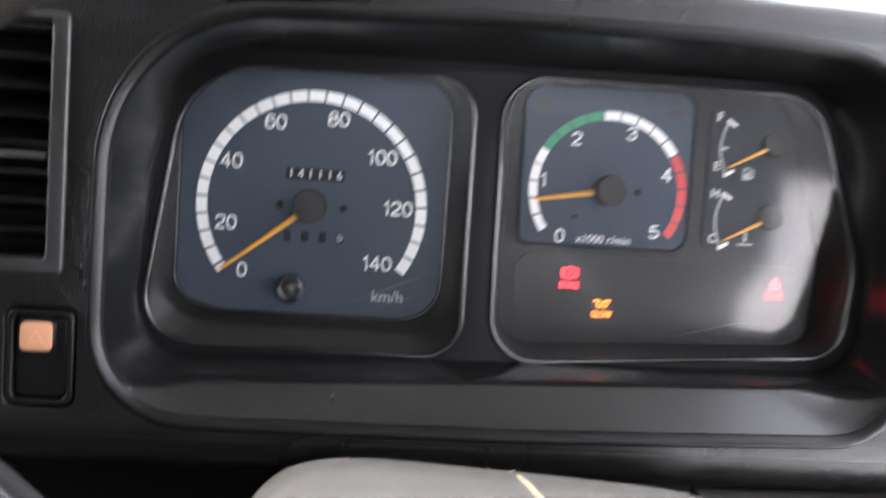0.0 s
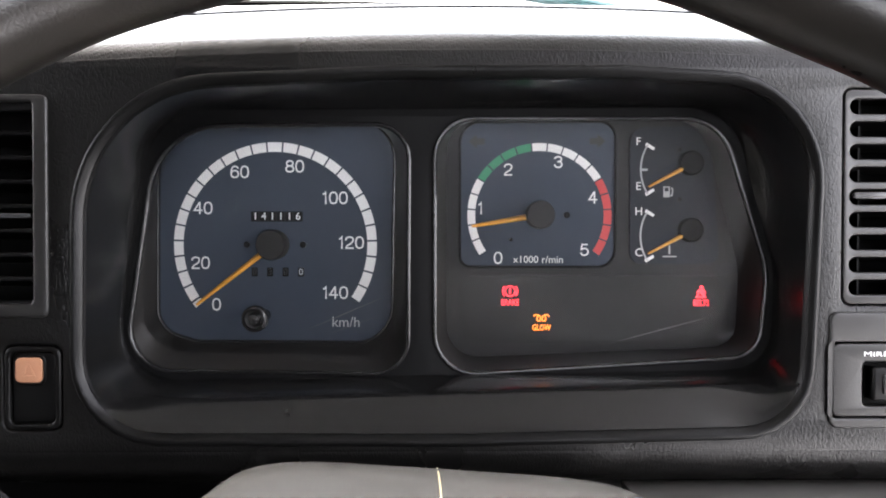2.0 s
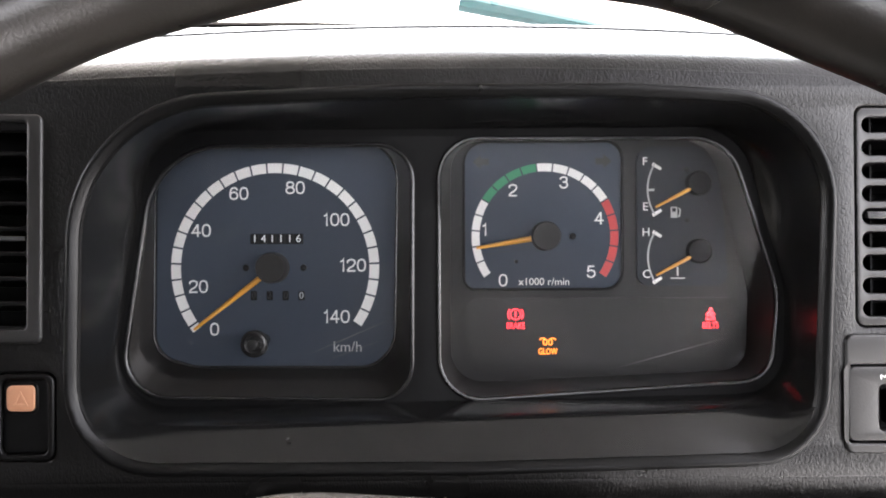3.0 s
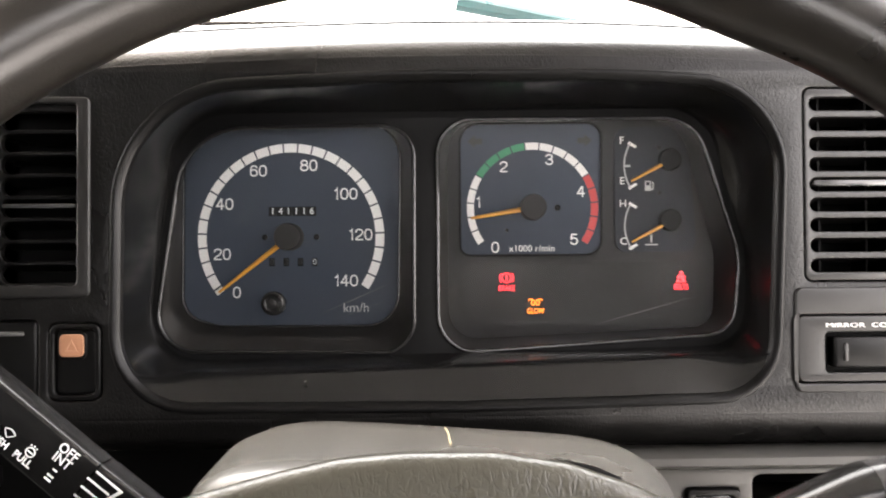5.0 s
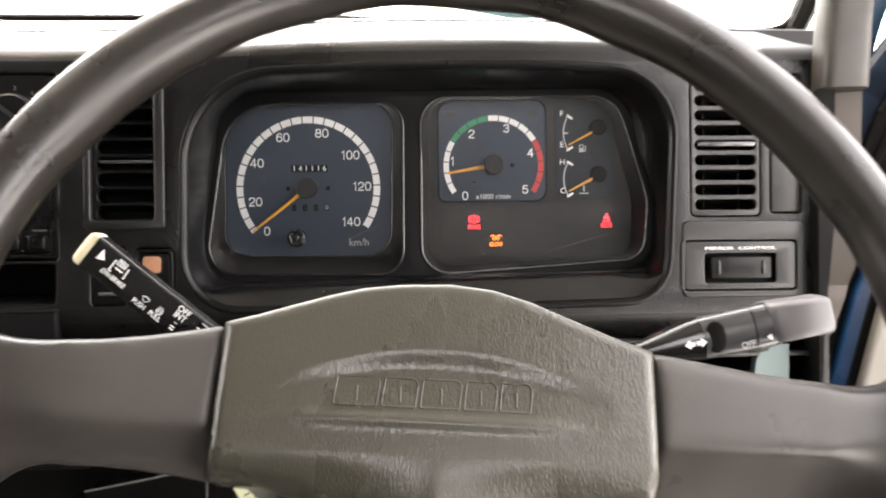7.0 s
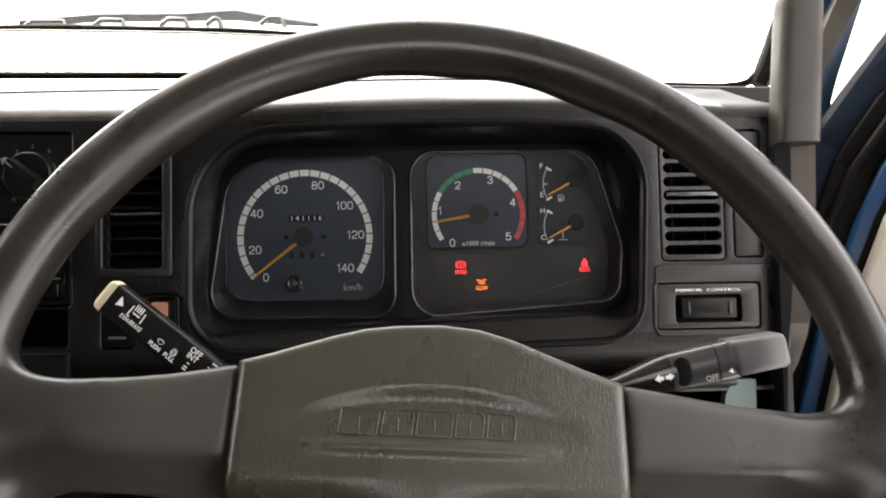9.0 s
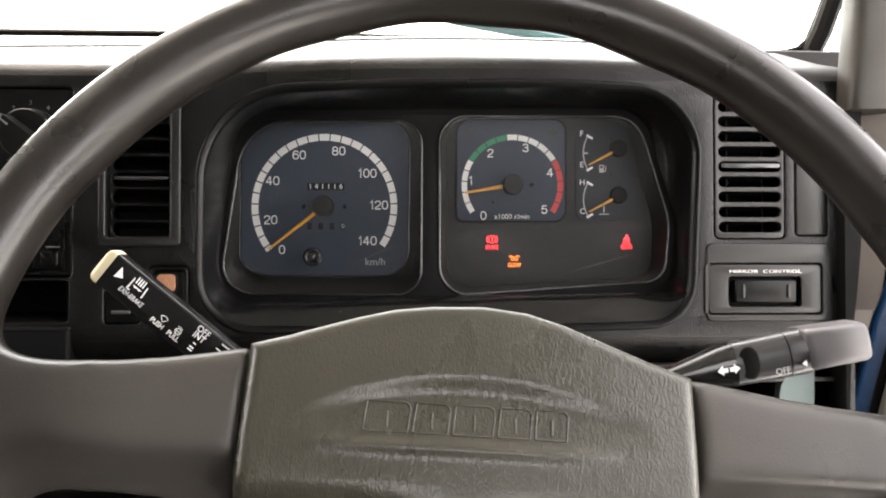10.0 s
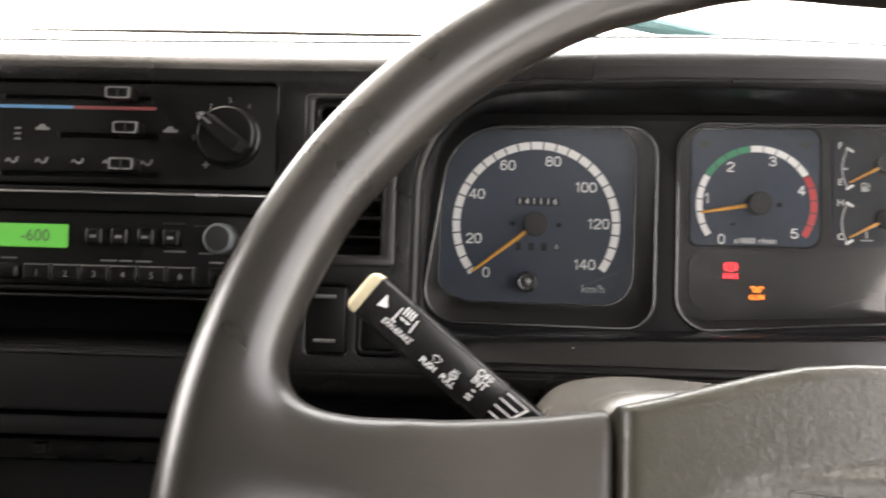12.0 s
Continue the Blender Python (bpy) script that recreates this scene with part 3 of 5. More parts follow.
def needle(cx, cz, angle, length, root, hub, parent, y, tail=0.35, colour=ORANGE):
    m = pose(cx, y, cz, 0, angle, 0)
    bm = loft([[(w, 0.0012, l), (w * 0.3, 0.0, l), (-w * 0.3, 0.0, l), (-w, 0.0012, l)] for l, w in ((hub * 0.6, root), (length * 0.93, root * 0.55), (length, root * 0.42))])
    part("pointer", bm, colour, parent, "orange pointer", m)
    if hub > 0.002:
        part("hub_cap", turned([(hub, 0.004), (hub, -0.0045), (hub * 0.93, -0.0058), (0.0005, -0.006)]), HUB, parent, "black hub cap", pose(cx, y, cz))


def cluster():
    c = thing("instrument_cluster", Matrix(), "black truck instrument cluster with two blue-grey dials, ignition on", "instrument cluster")
    # funnel-shaped hood from the opening back to the mask
    centre, count = (0.022, 0.848), 200
    front = polar(grow(OPENING, -0.0012), centre, count)
    rear = polar(fillet([(-0.1420, 0.7825), (0.1785, 0.7905), (0.1800, 0.838), (0.1595, 0.9165), (-0.1225, 0.9165)], [0.026, 0.02, 0.05, 0.028, 0.03], 10), centre, count)
    rings = []
    side = ((0.0, 0.0), (0.02, 0.03), (0.06, 0.10), (0.12, 0.24), (0.19, 0.40), (0.27, 0.55), (0.36, 0.67), (0.46, 0.76), (0.58, 0.84), (0.70, 0.90), (0.82, 0.94), (0.92, 0.97), (1.0, 1.0))
    sill = ((0.0, 0.0), (0.10, 0.03), (0.25, 0.075), (0.42, 0.13), (0.58, 0.18), (0.72, 0.225), (0.82, 0.262), (0.88, 0.30), (0.915, 0.36), (0.935, 0.46), (0.955, 0.62), (0.98, 0.82), (1.0, 1.0))
    for (s0, d0), (s1, d1) in zip(side, sill):
        ring = []
        for k, ((fx, fz), (bx, bz)) in enumerate(zip(front, rear)):
            w = max(0.0, min(1.0, (0.800 - fz) / 0.026))
            w = w * w * (3 - 2 * w)
            sh, dp = s0 + (s1 - s0) * w, d0 + (d1 - d0) * w
            fy = -0.0668 + 0.053 * fx + 0.0012
            ring.append((fx + (bx - fx) * sh, fy + (LENS_Y - fy) * dp, fz + (bz - fz) * sh))
        rings.append(ring)
    part("hood", loft(rings, cap=False), HOOD, c, "smooth black hood, worn at the lower edge", smooth=60)
    part("chip", shape([[(-0.0478, 0.7772), (-0.0466, 0.7776), (-0.0464, 0.7782), (-0.0474, 0.7780)]], -0.0640, 0.0012), GREY, c, "small pale chip")
    outer = grow(fillet([(-0.1420, 0.7825), (0.1785, 0.7905), (0.1800, 0.838), (0.1595, 0.9165), (-0.1225, 0.9165)], [0.026, 0.02, 0.05, 0.028, 0.03], 10), 0.003)
    part("mask_plate", shape([outer, grow(SP_LENS, 0.001), grow(TA_LENS, 0.001)], LENS_Y, 0.004, 0.0008), MASK, c)
    for name, outline in (("speedometer", SP_LENS), ("tachometer", TA_LENS)):
        part("lens_rim", shape([grow(outline, 0.0020), grow(outline, -0.0003)], LENS_Y - 0.0012, 0.003, 0.0009, 3), GLOSSY, c, "thin glossy rim round a gauge lens")
        mid = (-0.065, 0.850) if name == "speedometer" else (0.090, 0.850)
        pane = part("lens", shape([outline], 0.0, 0.0), LENS, c, "clear plastic gauge lens, lightly scratched", pose(0, LENS_Y + 0.003, 0.850, 10) @ pose(0, 0, -0.850))
        pane.visible_shadow = False
        inner, back_y = (grow(SP_WINDOW, 0.0012), -0.0015) if name == "speedometer" else (TA_PLATE, 0.0014)
        lens_ring, dial_ring = polar(outline, mid, 120), polar(inner, mid, 120)
        steps = ((0.0, 0.0), (0.10, 0.12), (0.35, 0.40), (0.70, 0.75), (0.92, 0.95), (1.0, 1.0))
        part("bezel", loft([[(p[0] + (q[0] - p[0]) * f, LENS_Y + 0.002 + (back_y - LENS_Y - 0.002) * g, p[1] + (q[1] - p[1]) * f) for p, q in zip(lens_ring, dial_ring)] for f, g in steps], cap=False),
             BEZEL, c, "smoky sloping bezel inside a gauge lens", smooth=60)
    # speedometer
    part("dial_backing", shape([grow(outer, -0.002)], 0.0035, 0.003), FACIA_GREY, c)
    sp = part("speedometer_face", shape([SP_WINDOW], 0.0, 0.002), DIAL, c,
              "blue-grey speedometer dial")
    part("window_edge", shape([grow(SP_WINDOW, 0.0014),
                               SP_WINDOW], -0.0025, 0.004, 0.0005), GLOSSY, c, "thin edge of the dial window")
    marks(SPX, SPZ, SPR - 0.0049, SPR, -124.5, 124.5, 27, 1.05, lambda k: WHITE, sp, -0.0004)
    part("scale_mark", shape([arc2(SPX, SPZ, SPR - 0.0049, SPR, -128.3, -125.2)], -0.0004, 0.0004), WHITE, sp, smooth=0)
    for text, x, z in (("0", -0.0990, 0.8181), ("20", -0.1075, 0.8403), ("40", -0.1060, 0.8695), ("60", -0.0863, 0.8887), ("80", -0.0568, 0.8916),
                       ("100", -0.0354, 0.8749), ("120", -0.0268, 0.8512), ("140", -0.0353, 0.8246)):
        part("numeral", numeral(text, 0.0066, SPX + (x - SPX) * 0.975, SPZ + (z - SPZ) * 0.975, -0.0004), WHITE, sp, smooth=0)
    part("unit_text", lettering("km/h", 0.0074, -0.0305, 0.8098, -0.0004), DIMW, sp, smooth=0)
    odo = part("odometer", shape([box2(-0.0800, 0.8620, -0.0530, 0.8672)], -0.0003, 0.001), MASK, sp, "black odometer window", smooth=0)
    for k, d in enumerate("141116"):
        cell = part("odometer_drum", shape([box2(-0.0796 + 0.00445 * k, 0.8624, -0.0796 + 0.00445 * k + 0.0040, 0.8668)], -0.0006, 0.0005), PLASTIC if k < 5 else MASK, odo, smooth=0)
        part("digit", lettering(d, 0.0053, -0.0776 + 0.00445 * k, 0.8646, -0.0008), WHITE, odo, smooth=0)
    for k in range(4):
        x = -0.0782 + 0.0081 * k
        trip = part("trip_drum", shape([box2(x - 0.0016, 0.8335, x + 0.0016, 0.8382, 0.0004, 2)], -0.0003, 0.001), MASK if k < 3 else PLASTIC, sp, smooth=0)
        part("digit", lettering("0" if k != 1 else "3", 0.0048, x, 0.8358, -0.0006), DIMW if k == 3 else TRIM, trip, smooth=0)
    for x in (-0.0822, -0.0528):
        part("rivet", turned([(0.0017, 0.0005), (0.0017, -0.0006), (0.0011, -0.0010), (0.0002, -0.0011)], 12), PLASTIC, sp, m=pose(x, 0, 0.8500))
    needle(SPX, SPZ, -127.8, 0.0505, 0.0015, 0.0077, sp, -0.005)
    stem = part("trip_reset_stem", turned([(0.0030, 0.0), (0.0030, -0.0170), (0.0063, -0.0172), (0.0066, -0.0180), (0.0066, -0.0206), (0.0061, -0.0220), (0.0053, -0.0222), (0.0049, -0.0205), (0.0033, -0.0203), (0.0031, -0.0232), (0.0026, -0.0240), (0.0005, -0.0242)], 32),
                GLOSSY, sp, "glossy black trip reset knob", m=pose(-0.0728, 0, 0.8135))
    # old scratches on the lenses
    for name, a, b, w in (("speedometer", (-0.0505, 0.8057), (-0.0073, 0.8246), 0.00022), ("speedometer", (-0.0400, 0.8035), (-0.0120, 0.8140), 0.00015), ("tachometer", (0.0990, 0.7990), (0.1580, 0.8160), 0.00018)):
        ya = LENS_Y + 0.0022
        d = Vector((b[0] - a[0], b[1] - a[1])).normalized()
        part("lens_scratch", shape([[(a[0], a[1]), ((a[0] + b[0]) / 2 + d.y * w, (a[1] + b[1]) / 2 - d.x * w), (b[0], b[1]), ((a[0] + b[0]) / 2 - d.y * w, (a[1] + b[1]) / 2 + d.x * w)]], 0.0, 0.0), FADED, c,
             "pale scratch", pose(0, ya, 0.850, 10) @ pose(0, 0, -0.850), smooth=0)
    # tachometer
    tf = fillet([(0.0290, 0.8395), (0.1068, 0.8395), (0.1072, 0.9125), (0.0290, 0.9125)], [0.005, 0.008, 0.008, 0.010], 6)
    ta = part("tachometer_face", shape([tf], 0.0, 0.002), DIAL, c, "blue-grey tachometer dial with a red zone")
    part("face_border", shape([grow(tf, 0.0013), tf], -0.0018, 0.004, 0.0004), MASK, c)
    tel = fillet([(0.0285, 0.7995), (0.1660, 0.7995), (0.1660, 0.8345), (0.0285, 0.8345)], [0.012, 0.004, 0.004, 0.008], 6)
    part("telltale_panel", shape([tel], 0.0012, 0.002), PANEL, c, "dark translucent telltale panel")
    part("gauge_plate", shape([TA_PLATE], 0.0022, 0.002), FACIA_GREY, c)
    marks(TAX, TAZ, TAR - 0.0040, TAR, -124.5, 124.5, 19, 1.2,
          lambda k: GREEN if 5 <= k < 9 else RED if k >= 14 else WHITE, ta, -0.0004)
    for text, x, z in (("0", 0.0480, 0.8434), ("1", 0.0389, 0.8689), ("2", 0.0531, 0.8887), ("3", 0.0786, 0.8925), ("4", 0.0963, 0.8744), ("5", 0.0921, 0.8476)):
        part("numeral", numeral(text, 0.0063, x, z, -0.0004), WHITE, ta, smooth=0)
    part("unit_text", lettering("x1000 r/min", 0.0052, 0.0686, 0.8425, -0.0004), WHITE, ta, smooth=0)
    needle(TAX, TAZ, -99.5, 0.0350, 0.0015, 0.0072, ta, -0.005)
    part("rivet", turned([(0.0017, 0.0005), (0.0017, -0.0006), (0.0011, -0.0010), (0.0002, -0.0011)], 12), PLASTIC, ta, m=pose(0.0830, 0, TAZ))
    part("stop_pin", turned([(0.0010, 0.0), (0.0010, -0.003), (0.0002, -0.0032)], 10), PLASTIC, ta, m=pose(0.0545, 0, 0.8528))
    for x, s in ((0.0370, -1), (0.0985, 1)):
        arrow = [(x - s * 0.0040, 0.9015), (x, 0.9015), (x, 0.8995), (x + s * 0.0042, 0.9031), (x, 0.9067), (x, 0.9047), (x - s * 0.0040, 0.9047)]
        part("turn_arrow", shape([arrow if s > 0 else arrow[::-1]], -0.0003, 0.0004), DIMGREEN, ta, "unlit turn signal arrow", smooth=0)
    # fuel and temperature gauges
    ff = fillet([(0.1152, 0.8405), (0.1605, 0.8405), (0.1560, 0.9105), (0.1152, 0.9105)], [0.006, 0.006, 0.010, 0.008], 6)
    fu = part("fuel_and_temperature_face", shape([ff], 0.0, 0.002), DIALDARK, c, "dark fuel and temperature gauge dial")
    for text, x, z in (("F", 0.1192, 0.9027), ("E", 0.1193, 0.8800), ("H", 0.1196, 0.8672), ("C", 0.1197, 0.8462)):
        part("letter", lettering(text, 0.0058, x, z, -0.0004), WHITE, fu, smooth=0)
    for cz in (0.8887, 0.8548):
        part("gauge_arc", shape([arc2(0.1444, cz, 0.0235, 0.0243, -122, -58, 14)], -0.0004, 0.0004), DIMW, fu, smooth=0)
        part("scale_mark", shape([arc2(0.1444, cz, 0.0200, 0.0250, -61, -57)], -0.0004, 0.0004), WHITE, fu, smooth=0)
        part("scale_mark", shape([arc2(0.1444, cz, 0.0200, 0.0250, -123, -119)], -0.0004, 0.0004), WHITE, fu, smooth=0)
        part("gauge_hub", turned([(0.0062, 0.003), (0.0062, -0.003), (0.0055, -0.004), (0.0005, -0.0042)], 24), DARK, fu, m=pose(0.1455, 0, cz + 0.003))
        needle(0.1446, cz + 0.002, -118, 0.0235, 0.0011, 0.001, fu, -0.004)
    part("scale_mark", shape([arc2(0.1444, 0.8887, 0.0205, 0.0243, -92, -89)], -0.0004, 0.0004), DIMW, fu, smooth=0)
    part("fuel_symbol", shape([box2(0.1320, 0.8745, 0.1352, 0.8800), box2(0.1326, 0.8775, 0.1346, 0.8794)], -0.0004, 0.0004), DIMW, fu, smooth=0)
    part("fuel_symbol", shape([[(0.1355, 0.8750), (0.1366, 0.8750), (0.1370, 0.8785), (0.1360, 0.8797), (0.1358, 0.8792), (0.1364, 0.8782), (0.1361, 0.8757), (0.1355, 0.8757)]], -0.0004, 0.0004), DIMW, fu, smooth=0)
    part("water_symbol", shape([box2(0.1348, 0.8455, 0.1356, 0.8500)], -0.0004, 0.0004), DIMW, fu, smooth=0)
    part("water_symbol", shape([box2(0.1318, 0.8440, 0.1388, 0.8446)], -0.0004, 0.0004), DIMW, fu, smooth=0)
    for z in (0.8985, 0.8733):
        part("rivet", turned([(0.0012, 0.0005), (0.0012, -0.0006), (0.0002, -0.0008)], 10), PLASTIC, fu, m=pose(0.1400, 0, z))
    # telltales
    y = 0.0008
    def sign(name, text, x, z, bits, material, label):
        words = lettering(text, 0.0043, x, z, y, wide=0.72, thick=0.00004)
        part(name, merge(bits + [words]), material, c, label, smooth=0)

    def strip(pts, w):
        """A thin printed line along points."""
        out = []
        for (ax, az), (bx, bz) in zip(pts, pts[1:]):
            d = Vector((bx - ax, bz - az)).normalized() * w / 2
            out.append(shape([[(ax - d.y, az + d.x), (ax + d.y, az - d.x), (bx + d.y, bz - d.x), (bx - d.y, bz + d.x)]], y - 0.00002 * len(out), 0.0004))
        return out

    bx, bz = 0.0543, 0.8262
    sign("brake_telltale", "BRAKE", bx, 0.8203, [shape([disc2(bx, bz, 0.0029, 28), disc2(bx, bz, 0.0023, 28)], y, 0.0004), shape([box2(bx - 0.0004, bz - 0.0014, bx + 0.0004, bz + 0.0015)], y, 0.0004),
                                                 shape([arc2(bx, bz, 0.0035, 0.0041, 50, 130, 8)], y, 0.0004), shape([arc2(bx, bz, 0.0035, 0.0041, -130, -50, 8)], y, 0.0004)], LAMP_RED, "lit red brake telltale")
    sx, sz = 0.1517, 0.8232
    sign("seat_belt_telltale", "BELTS", sx, 0.8205, [shape([disc2(sx + 0.0002, sz + 0.0053, 0.0009, 14)], y, 0.0004),
                                                     shape([[(sx - 0.0026, sz), (sx + 0.0026, sz), (sx + 0.0010, sz + 0.0042), (sx - 0.0008, sz + 0.0042)], [(sx - 0.0015, sz + 0.0008), (sx - 0.0008, sz + 0.0028), (sx + 0.0009, sz + 0.0008)]], y, 0.0004)]
         + strip([(sx + 0.0012, sz + 0.0040), (sx + 0.0024, sz + 0.0026)], 0.0005) + strip([(sx - 0.0012, sz + 0.0040), (sx - 0.0022, sz + 0.0026)], 0.0005), LAMP_RED, "lit red seat belt telltale")
    gx, gz = 0.0704, 0.8122
    coil = []
    for q in (-0.0013, 0.0013):
        coil.append(shape([fillet([(gx + q - 0.0011, gz - 0.0016), (gx + q + 0.0011, gz - 0.0016), (gx + q + 0.0011, gz + 0.0016), (gx + q - 0.0011, gz + 0.0016)], 0.0010, 5),
                           fillet([(gx + q - 0.0006, gz - 0.0011), (gx + q + 0.0006, gz - 0.0011), (gx + q + 0.0006, gz + 0.0011), (gx + q - 0.0006, gz + 0.0011)], 0.0005, 4)], y, 0.0004))
    coil += strip([(gx - 0.0040, gz + 0.0010), (gx - 0.0034, gz + 0.0019), (gx - 0.0014, gz + 0.0019)], 0.0005) + strip([(gx + 0.0014, gz + 0.0019), (gx + 0.0034, gz + 0.0019), (gx + 0.0040, gz + 0.0010)], 0.0005)
    sign("glow_plug_telltale", "GLOW", gx, 0.8074, coil, LAMP_AMBER, "lit amber glow plug telltale")


cluster()


# ---- switches and vents on the fascia ----
def right_vent():
    v = thing("air_vent", DASH, "black air vent grille with nine rounded slots, beside the instruments", "air vent", "dashboard vents")
    u0, z0, u1, z1 = R_VENT
    slots = []
    pitch = (0.9165 - 0.8275) / 9
    for k in range(9):
        zc = 0.8275 + pitch * (k + 0.5)
        slots.append(box2(0.1998, zc - 0.0034, 0.2412, zc + 0.0034, 0.0033, 5))
    part("grille", shape([box2(u0 + 0.0006, z0 + 0.0006, u1 - 0.0006, z1 - 0.0006, 0.0035)] + slots, 0.0005, 0.005, 0.0007), TRIM, v, "dark grille plate")
    part("duct", merge([shape([box2(u0 + 0.001, z0 + 0.001, u1 - 0.001, z1 - 0.001)], 0.034, 0.004), shape([box2(u0 + 0.0008, z0 + 0.0008, u1 - 0.0008, z1 - 0.0008), box2(u0 + 0.002, z0 + 0.002, u1 - 0.002, z1 - 0.002)], 0.0058, 0.028)]), DARK, v)
    for k in range(9):
        zc = 0.8275 + pitch * (k + 0.5) - 0.0049
        part("slat", loft([[(u, 0.0060, zc + 0.0008), (u, 0.0060, zc - 0.0008), (u, 0.018, zc - 0.0036), (u, 0.018, zc - 0.0024)] for u in (u0 + 0.002, u1 - 0.002)]), PLASTIC, v)
    for u in (0.2095, 0.2335):
        part("vane", block(u, 0.012, z0 + 0.003, u + 0.0008, 0.026, z1 - 0.003), MASK, v)
    zc = 0.8275 + pitch * 4.5
    part("lever", block(0.2015, -0.0005, zc - 0.0008, 0.2405, 0.008, zc + 0.0022, 0.0008), STALK, v, "dark grey adjusting bar")
    b = thing("blank_plate", DASH, "narrow black blanking plate beside the vent", "blanking plate")
    part("plate", block(R_BLANK[0] + 0.0005, 0.0, R_BLANK[1] + 0.0005, R_BLANK[2] - 0.0005, 0.008, R_BLANK[3] - 0.0005, 0.0015, 3), TRIM, b)


def left_vent():
    v = thing("air_vent", DASH, "black air vent with horizontal slats and a side frame", "air vent", "dashboard vents")
    u0, z0, u1, z1 = L_VENT
    part("frame", shape([box2(u0 - 0.0025, z0 - 0.003, u1 + 0.0058, z1 + 0.002, 0.003), box2(u0 + 0.002, z0 + 0.003, u1 - 0.0005, z1 - 0.001, 0.002)], -0.0015, 0.006, 0.001), TRIM, v)
    slots = [fillet([(u0 + 0.0050, z - 0.0043), (u1 - 0.0020, z - 0.0043), (u1 - 0.0020, z + 0.0043), (u0 + 0.0050, z + 0.0043)], [0.0040, 0.0016, 0.0016, 0.0040], 5) for z in [0.8306 + 0.0105 * k for k in range(8)]]
    part("grille", shape([box2(u0 + 0.0005, z0 + 0.0005, u1 - 0.0003, z1 - 0.0003, 0.002)] + slots, 0.0022, 0.005, 0.0007), PLASTIC, v, "grille plate with eight rounded slots")
    part("duct", shape([box2(u0, z0, u1, z1)], 0.03, 0.004), DARK, v)
    for k in range(7):
        zc = 0.8359 + 0.0105 * k
        part("slat", loft([[(u, 0.0062, zc + 0.0008), (u, 0.0062, zc - 0.0008), (u, 0.020, zc - 0.0040), (u, 0.020, zc - 0.0026)] for u in (u0 + 0.003, u1 - 0.0015)]), PLASTIC, v)
    part("lever", block(u0 + 0.0065, 0.0010, 0.8622, u1 - 0.0024, 0.008, 0.8644, 0.0007), STALK, v, "wider adjusting bar")


def small_switches():
    h = thing("hazard_switch", DASH, "black hazard switch with a faded orange lens", "switch")
    u0, z0, u1, z1 = HAZARD
    part("surround", shape([box2(u0 + 0.0005, z0 + 0.0005, u1 - 0.0005, z1 - 0.0005, 0.004), box2(u0 + 0.0028, z0 + 0.0028, u1 - 0.0028, z1 - 0.0028, 0.003)], -0.0005, 0.010, 0.0008), PLASTIC, h)
    part("rocker", shape([box2(u0 + 0.003, z0 + 0.003, u1 - 0.003, z1 - 0.003, 0.003)], 0.0012, 0.008, 0.0012, 3), PLASTIC, h)
    part("lens_frame", shape([box2(-0.1632, 0.7900, -0.1492, 0.8032, 0.003), box2(-0.1620, 0.7912, -0.1504, 0.8022, 0.0022)], 0.0003, 0.002, 0.0004), PLASTIC, h)
    lens = part("lens", shape([box2(-0.1620, 0.7913, -0.1504, 0.8021, 0.0024)], -0.0002, 0.002, 0.0004), AMBER, h, "faded orange lens")
    part("triangle", shape([[(-0.1592, 0.7940), (-0.1532, 0.7940), (-0.1562, 0.7998)], [(-0.1582, 0.7946), (-0.1542, 0.7946), (-0.1562, 0.7986)]], -0.0004, 0.0003), mat("pale_orange_print", (0.37, 0.185, 0.105), 0.5), lens, smooth=0)
    b = thing("blank_switch", DASH, "black blanking switch with two raised bars", "switch")
    u0, z0, u1, z1 = BLANKSW
    part("plate", block(u0 + 0.0006, 0.0005, z0 + 0.0006, u1 - 0.0006, 0.01, z1 - 0.0006, 0.0015, 3), PLASTIC, b)
    for z in (0.7782, 0.8025):
        part("bar", block(-0.1903, -0.0008, z - 0.0010, -0.1785, 0.002, z + 0.0010, 0.0006), GREY, b)
    m = thing("mirror_control", DASH, "black mirror control panel with a sliding switch", "switch panel")
    u0, z0, u1, z1 = MIRROR
    part("panel", shape([box2(u0 + 0.0006, z0 + 0.0006, u1 - 0.0006, z1 - 0.0006, 0.003), box2(0.2055, 0.7805, 0.2535, 0.8000, 0.002)], -0.0012, 0.007, 0.0008), TRIM, m)
    part("surround", shape([box2(0.1908, 0.7708, 0.2745, 0.8218, 0.004), box2(u0 - 0.0002, z0 - 0.0002, u1 + 0.0002, z1 + 0.0002, 0.003)], -0.0014, 0.0026, 0.0012, 4), TRIM, m, "raised surround")
    part("recess", block(0.2050, 0.004, 0.7800, 0.2540, 0.007, 0.8005), DARK, m)
    knob = part("slider", block(0.2090, -0.0035, 0.7832, 0.2494, 0.004, 0.7978, 0.0012, 3), PLASTIC, m, "black slider")
    for u in (0.2140, 0.2440):
        part("grip_slot", block(u - 0.0011, -0.0046, 0.7862, u + 0.0011, -0.003, 0.7950, 0.0008), TRIM, knob)
    part("panel_text", lettering("MIRROR  CONTROL", 0.0030, 0.2297, 0.8033, -0.0015, wide=1.78, thick=-0.00003), WHITE, m, smooth=0)


right_vent()
left_vent()
small_switches()

# ---- steering column ----
WHEEL = Matrix(((0.9961, 0.0446, 0.0760, 0.0359), (0.0540, 0.3729, -0.9263, -0.2755), (-0.0697, 0.9268, 0.3691, 0.7497), (0, 0, 0, 1)))   # local: right, up, towards the driver


